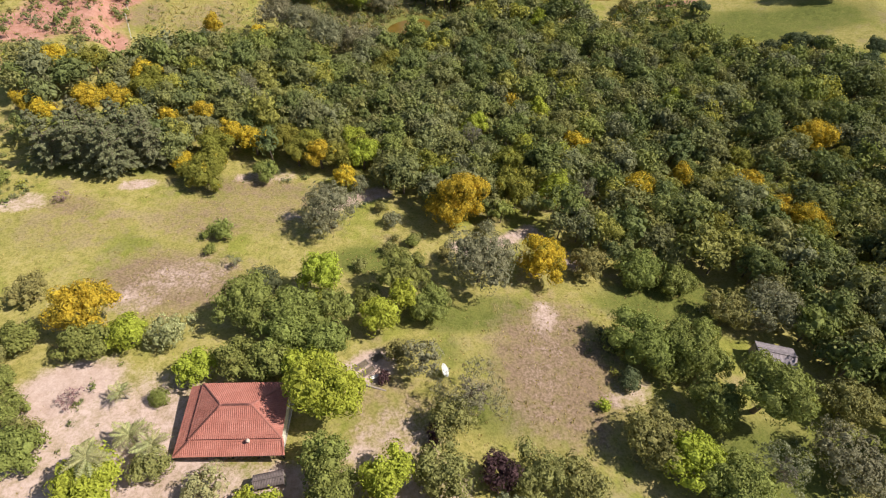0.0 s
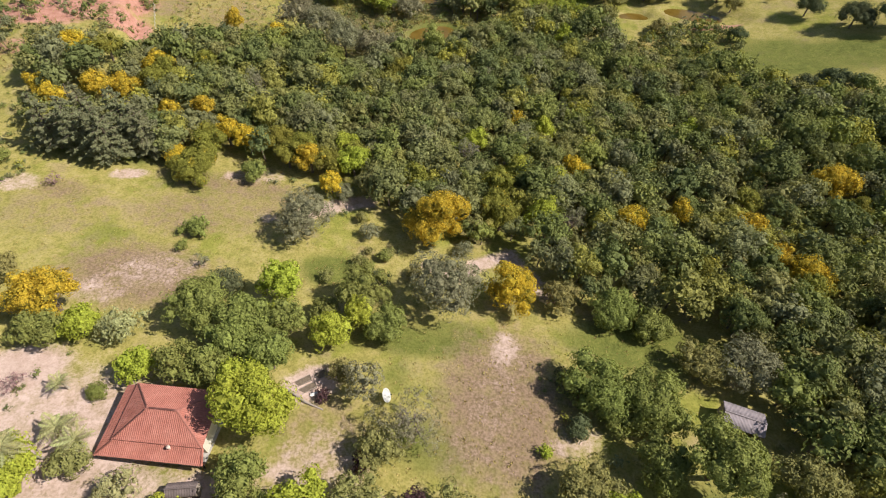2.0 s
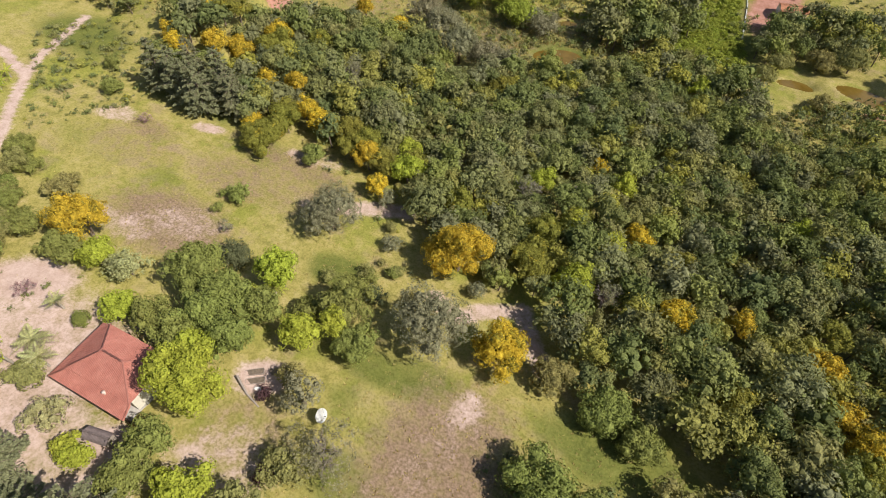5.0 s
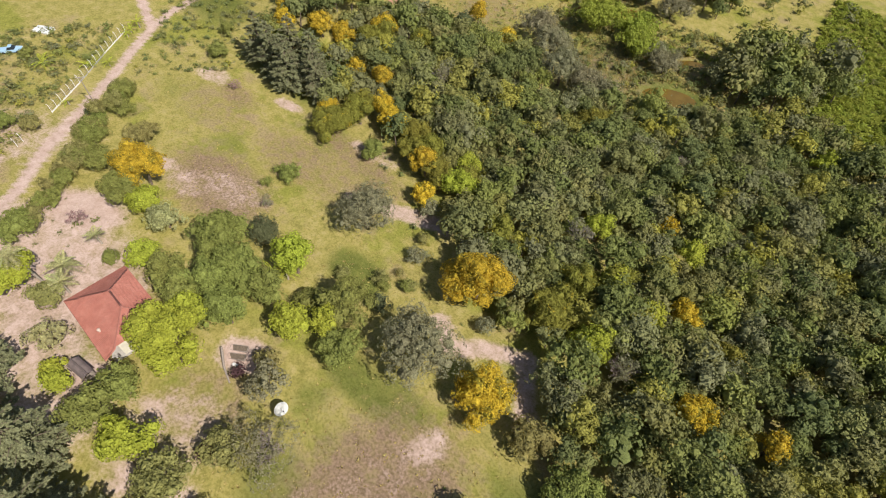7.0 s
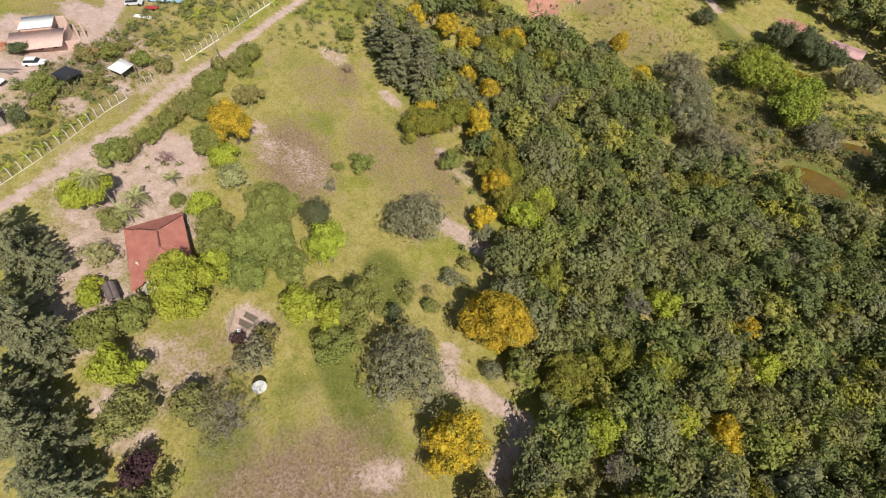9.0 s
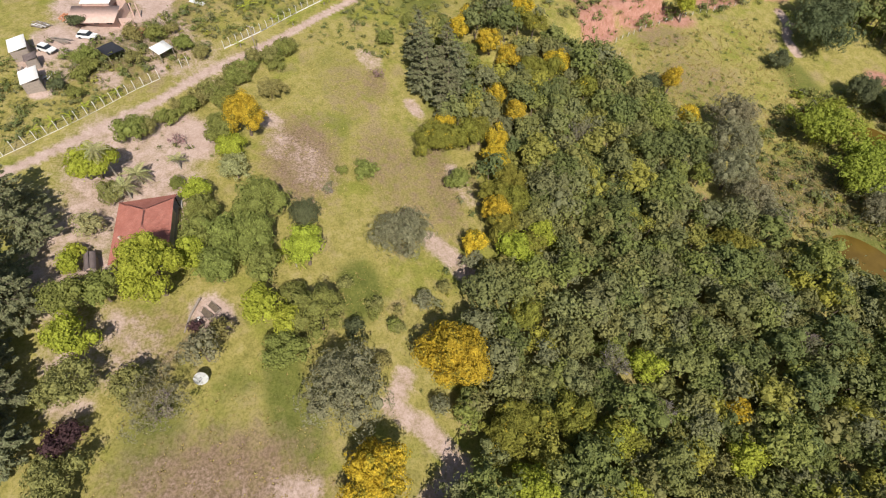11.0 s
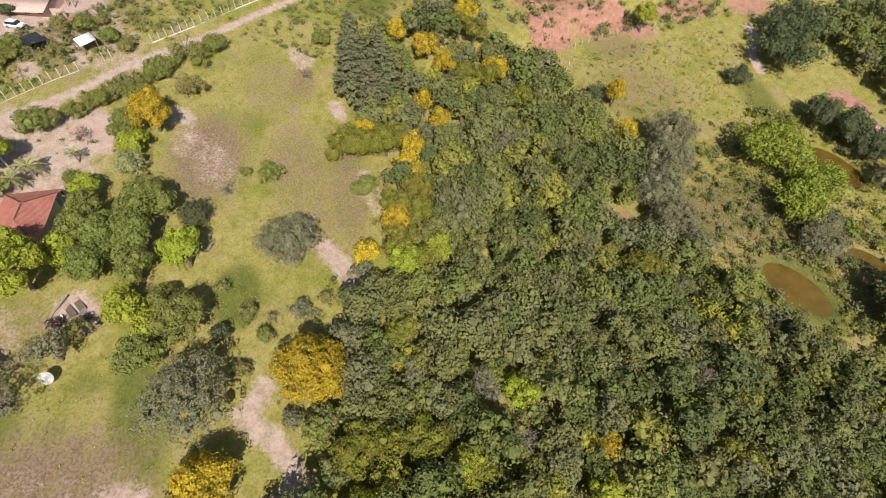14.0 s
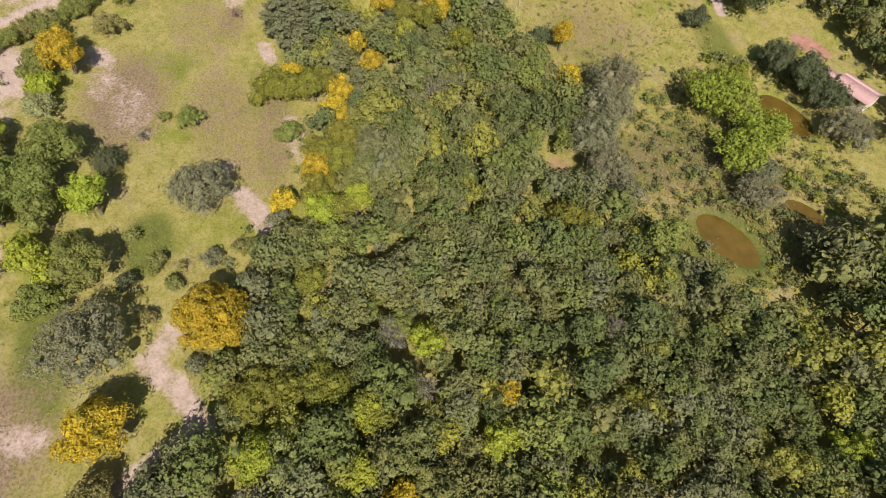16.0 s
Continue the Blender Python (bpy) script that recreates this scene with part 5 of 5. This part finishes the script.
POST = plain("pale_concrete_post", (0.70, 0.67, 0.62), 0.9, 0.12, 2)
fence([(-40.5, -3.5), (-47, 3.6), (-52.3, 9.2), (-56.4, 13.3), (-62.8, 19.2), (-67.6, 24.6)], 1.9, "roadside fence of pale concrete posts with bent heads", base=0.12)
fence([(-70.2, 27.2), (-72.2, 29.6)], 2.0, "short run of pale concrete fence posts", base=0)
fence([(-77.4, 35.4), (-84.6, 43.2), (-93.0, 51.6), (-101.4, 60.6)], 1.9, "roadside fence of pale concrete posts on a white kerb", base=0.3)
fence([(-83.2, 135.2), (-88.9, 146.7), (-93.2, 161.5), (-97.4, 187)], 2.6, "field fence of thin pale posts by the red bank", post_h=1.4, bent=False, wires=3, base=0)
fence([(-77.5, 134), (-66, 127)], 2.6, "field fence of thin pale posts at the wood's edge", post_h=1.3, bent=False, wires=3, base=0)
fence([(38.5, 206), (36.5, 226), (32, 250)], 3.0, "boundary fence along a red earth lane", post_h=1.6, bent=False, wires=3, base=0.4)


def utility_pole(x, y, turn):
    root = tagged(new("utility_pole"), "tall pale utility pole with a crossarm by the road", "pole")
    root.matrix_basis = pose(x, y, hz(x, y), 0, 0, turn)
    part("shaft", mesh_from("shaft", *tube([(0, 0, -0.6), (0, 0, 7.3)], [0.11, 0.08], 9), True), TIMBER, root)
    part("crossarm", boxed((-0.8, -0.06, 7.1, 0.8, 0.06, 7.22), bevel=0.01), TIMBER, root)
    for px in (-0.7, 0, 0.7):
        part("insulator", mesh_from("insulator", *tube([(px, 0, 7.2), (px, 0, 7.3), (px, 0, 7.42)], [0.03, 0.06, 0.03], 8), True), LAMP_GLASS, root)


utility_pole(-74.6, 42.4, 50)


def slab_and_tarp():
    root = tagged(new("concrete_slab"), "white concrete slab lying in the grass", "slab")
    root.matrix_basis = pose(-108.0, 44.8, hz(-108, 44.8), 0, 0, 35)
    part("slab", boxed((-2.0, -1.3, -0.8, 2.0, 1.3, 0.35), bevel=0.03), WHITE, root)
    root = tagged(new("concrete_slab"), "long white slab lying in the grass", "slab")
    root.matrix_basis = pose(-96.3, 28.8, hz(-96.3, 28.8), 0, 0, 62)
    part("slab", boxed((-1.9, -0.6, -0.5, 1.9, 0.6, 0.3), bevel=0.03), WHITE, root)
    root = tagged(new("trailer"), "low rusty red flatbed trailer on the grass", "trailer")
    root.matrix_basis = pose(-99.4, 31.0, hz(-99.4, 31), 0, 0, 70)
    part("bed", boxed((-1.5, -0.7, 0.42, 1.5, 0.7, 0.55), bevel=0.02), RED_PAINT, root)
    part("drawbar", boxed((1.5, -0.05, 0.42, 2.4, 0.05, 0.5), bevel=0.01), STEEL, root)
    for px in (-0.6, 0.6):
        for py in (-0.72, 0.72):
            part("wheel", mesh_from("tyre", *joined([tube([(px, py - 0.09, 0.25), (px, py + 0.09, 0.25)], [0.27, 0.27], 12), tube([(px, py - 0.09, 0.25), (px, py - 0.091, 0.25)], [0.27, 0.01], 12), tube([(px, py + 0.09, 0.25), (px, py + 0.091, 0.25)], [0.27, 0.01], 12)])), RUBBER, root)


slab_and_tarp()


def pink_house():
    root = tagged(new("farmhouse"), "far farmhouse with a faded pink roof among trees", "house")
    root.matrix_basis = pose(-43.2, 208.6, hz(-43.2, 208.6) + 0.2, 0, 0, 25)
    part("wall", boxed((-4.2, -2.7, -2, 4.2, 2.7, 2.6)), PLASTER, root)
    for side in (0, 180):
        part("roof_sheet", corrugated(9.4, 3.4, 2.5, 3.7), PINK_TILE, root, at=pose(0, 0, 0, 0, 0, side) @ pose(0, -1.68, 0))
    part("porch_roof", corrugated(4.6, 2.6, 2.2, 2.5), PINK_TILE, root, at=pose(-6.8, -0.4, 0))
    for px, py in ((-8.8, -1.4), (-8.8, 0.6)):
        part("post", boxed((px - 0.08, py - 0.08, -2, px + 0.08, py + 0.08, 2.2)), TIMBER, root)
    for px in (-2.4, 2.2):
        window_part(root, px, -2.72, 1.4, 1.2, 1.0, 0)
    part("door", boxed((-0.45, -2.78, 0.05, 0.45, -2.70, 2.1), bevel=0.01), DARK_WOOD, root)


pink_house()


def far_house(x, y, turn, w, d, roof, label):
    root = tagged(new("farm_building"), label, "house")
    root.matrix_basis = pose(x, y, hz(x, y), 0, 0, turn)
    part("wall", boxed((-w / 2 + 0.4, -d / 2 + 0.4, -2, w / 2 - 0.4, d / 2 - 0.4, 2.6)), PLASTER, root)
    for side in (0, 180):
        part("roof_sheet", corrugated(w, d / 2 + 0.2, 2.5, 3.5), roof, root, at=pose(0, 0, 0, 0, 0, side) @ pose(0, -d / 4, 0))
    window_part(root, 0.8, -d / 2 + 0.38, 1.4, 1.1, 1.0, 0)
    part("door", boxed((-1.4, -d / 2 + 0.33, 0.05, -0.5, -d / 2 + 0.42, 2.1), bevel=0.01), DARK_WOOD, root)


far_house(50, 226, 15, 9, 6, BRICK, "farm building with an orange roof by a red lane")
far_house(90, 205, -20, 3.6, 3.2, BRICK, "small hut with an orange roof by the ponds")
shed(36.5, 239, 75, 3.4, 2.6, 2.0, 2.4, SHEET_DARK, TIMBER, "small dark shed beside a red earth lane")


# ---- scrub, cane and grass ----
def bush_shapes():
    out = []
    for k in range(6):
        rng = np.random.RandomState(700 + k)
        c, size = lobes_of(rng, 1.0, 1.3, 0.0, 3)
        out.append(leaf_cloud(rng, c, size, 0.37, 0.55, -0.2, 0.35))
    return out


def scattered(name, label, category, areas, shapes, material, seed):
    """Low plants strewn over areas: (outline, spacing, smallest, largest, height). One object of uncountable stuff."""
    rng = np.random.RandomState(seed)
    V, F, T, at = [], [], [], 0
    spots = []
    for poly, step, small, large, tall in areas:
        x0, x1 = min(p[0] for p in poly), max(p[0] for p in poly)
        y0, y1 = min(p[1] for p in poly), max(p[1] for p in poly)
        n = int((x1 - x0) * (y1 - y0) / step ** 2)
        for x, y in zip(rng.uniform(x0, x1, n), rng.uniform(y0, y1, n)):
            s = small + (large - small) * rng.rand() ** 2
            if inside(x, y, poly):
                spots.append((x, y, s, s * tall * rng.uniform(0.7, 1.2), rng.randint(len(shapes)), rng.uniform(0, 6.28), rng.rand()))
    px, py = np.array([s[0] for s in spots]), np.array([s[1] for s in spots])
    z = height(px, py)
    clear = np.ones(len(px), bool)
    for pts, half in ((ROAD, 2.4), (TRACK, 1.8), (TRACK_B, 2), (DRIVE, 1.6), (YARD_ROAD, 2.4)):
        clear &= line_distance(px, py, pts) > half
    for cx, cy, a, b, turn, level in PONDS:
        clear &= ellipse(px, py, cx, cy, a, b, turn) > 1.04
    for k, (x, y, s, tall, shape, turn, tint) in enumerate(spots):
        if not clear[k]:
            continue
        v, f = shapes[shape]
        c, q = math.cos(turn) * s, math.sin(turn) * s
        V.append(np.stack([v[:, 0] * c - v[:, 1] * q + x, v[:, 0] * q + v[:, 1] * c + y, v[:, 2] * tall + z[k] - 0.05], 1))
        F.append(f + at)
        T.append(np.full(len(v), tint))
        at += len(v)
    me = mesh_from(name, np.concatenate(V), np.concatenate(F))
    me.attributes.new("tint", "FLOAT", "POINT").data.foreach_set("value", np.concatenate(T).astype(np.float32))
    tagged(part(name, me, material), label, category, kind="stuff")


LOTS = [(-103, 60), (-78, 34), (-66, 21), (-47, 1), (-58, -8), (-76, -4), (-90, 22), (-112, 40)]
PONDSIDE = [(-50, 160), (-28, 141), (-12, 145), (4, 163), (14, 172), (4, 200), (-14, 204), (-34, 196), (-56, 202), (-60, 178)]
BANK = [(-125, 92), (-99, 96), (-84, 124), (-88, 150), (-96, 188), (-125, 190)]
ROADSIDE = [(-98, 66), (-82, 52), (-74, 74), (-84, 90), (-104, 96), (-116, 78)]
EAST_LOW = [(52, 164), (70, 150), (88, 143), (86, 162), (84, 181), (60, 181)]
MEADOW_N = [(-82, 136), (-62, 130), (-50, 146), (-56, 178), (-70, 184), (-92, 184)]
CLEARING = [(18, 52), (48, 52), (50, 40), (66, 28), (66, 14), (26, 14), (22, 40)]
YARD = [(-60, 40), (-40, 40), (-34, 10), (-56, 18), (-66, 36)]
EDGE_A = [(-52, 80), (-30, 82), (-10, 74), (4, 66), (14, 68), (14, 60), (0, 58), (-12, 70), (-30, 76), (-50, 74)]
SCRUB_AREAS = [(LOTS, 1.35, 0.3, 1.3, 0.9), (PONDSIDE, 1.9, 0.5, 1.6, 1.1), (BANK, 2.6, 0.5, 1.9, 1.1), (ROADSIDE, 1.8, 0.4, 1.3, 0.8), (EAST_LOW, 2.0, 0.7, 2.4, 1.3), (MEADOW_N, 2.6, 0.3, 0.9, 0.6),
               (CLEARING, 4.2, 0.3, 1.3, 0.9), (YARD, 5.5, 0.3, 1.1, 0.8), (EDGE_A, 4.5, 0.3, 1.2, 0.9), ([(-125, 200), (-60, 210), (30, 206), (140, 185), (140, 252), (-125, 252)], 5.5, 0.6, 2.2, 1.1)]
scattered("scrub", "low mixed green scrub and weeds", "scrub", SCRUB_AREAS, bush_shapes(), LEAF["wood"], 77)


def cane_shapes():
    out = []
    for k in range(4):
        rng = np.random.RandomState(800 + k)
        V, F = [], []
        for j in range(26):
            w, l, b = rng.uniform(0, 6.28), rng.uniform(0.6, 1.1), rng.uniform(0.25, 0.7)
            d, s = np.array([math.cos(w), math.sin(w), 0]), np.array([-math.sin(w), math.cos(w), 0]) * 0.15
            o = d * rng.uniform(0, 0.3)
            F += [(len(V), len(V) + 1, len(V) + 2), (len(V), len(V) + 2, len(V) + 3)]
            V += [o + (0, 0, b), o + d * l * 0.5 + s + (0, 0, b + l * 0.32), o + d * l + (0, 0, b + l * 0.22), o + d * l * 0.5 - s + (0, 0, b + l * 0.32)]
        out.append((np.array(V), np.array(F)))
    return out


CANE = [(20, 186), (34, 184), (42, 192), (36, 214), (31, 248), (2, 252), (8, 214)]
scattered("cane_field", "dense field of tall bright green cane", "crop", [(CANE, 1.0, 0.9, 1.5, 0.9), ([(-60, 176), (-50, 168), (-44, 182), (-54, 190)], 1.8, 0.6, 1.2, 1.2), ([(-8, 196), (-24, 186), (-22, 180), (-6, 190)], 1.6, 0.6, 1.2, 1.2)], cane_shapes() + bush_shapes()[:4], LEAF["bamboo"], 78)


def tuft_shapes():
    out = []
    for k in range(4):
        rng = np.random.RandomState(850 + k)
        V, F = [], []
        for j in range(5):
            w = rng.uniform(0, 6.28)
            d, s = np.array([math.cos(w), math.sin(w), 0]), np.array([-math.sin(w), math.cos(w), 0]) * 0.22
            F += [(len(V), len(V) + 1, len(V) + 2)]
            V += [-s, s, d * rng.uniform(0.4, 0.9) + (0, 0, rng.uniform(0.5, 1.0))]
        out.append((np.array(V), np.array(F)))
    return out


TUFT = leaf_material("dry_grass_tuft", (0.270, 0.225, 0.075), None, 0, 0.4)
PASTURE = [(-84, 52), (-62, 46), (-30, 40), (-24, 52), (-8, 54), (-6, 70), (-26, 80), (-56, 76), (-76, 76)]
FIELD = [(-2, 44), (20, 54), (50, 52), (46, 34), (24, 18), (2, 20)]
scattered("grass_tufts", "dry yellow-green grass tufts", "grass", [(PASTURE, 0.85, 0.18, 0.45, 0.8), (FIELD, 0.85, 0.18, 0.5, 0.8), (LOTS, 1.4, 0.2, 0.5, 0.8), (MEADOW_N, 0.65, 0.25, 0.65, 0.9), (YARD, 1.3, 0.15, 0.4, 0.7), (PONDSIDE, 0.75, 0.35, 0.9, 0.9), (BANK, 1.6, 0.3, 0.8, 0.9), (EAST_LOW, 1.0, 0.35, 0.9, 0.9), ([(-16, 50), (4, 48), (4, 62), (-10, 68)], 0.9, 0.2, 0.5, 0.9)], tuft_shapes(), TUFT, 79)
plant("dark", -73.2, 40.6, 1.6, 0.8, "small dark bush beside the road")
for x, y in ((-50.0, 4.6), (-52.2, 7.2), (-54.0, 9.6), (-56.4, 11.8), (-59.0, 14.0), (-60.8, 16.4), (-97.5, 58.6), (-99.0, 60.0), (-78.4, 38.8), (-88.0, 50.5)):
    palm(x, y, 0.9, 1.5, "young banana plant in a row along the fence", banana=True)
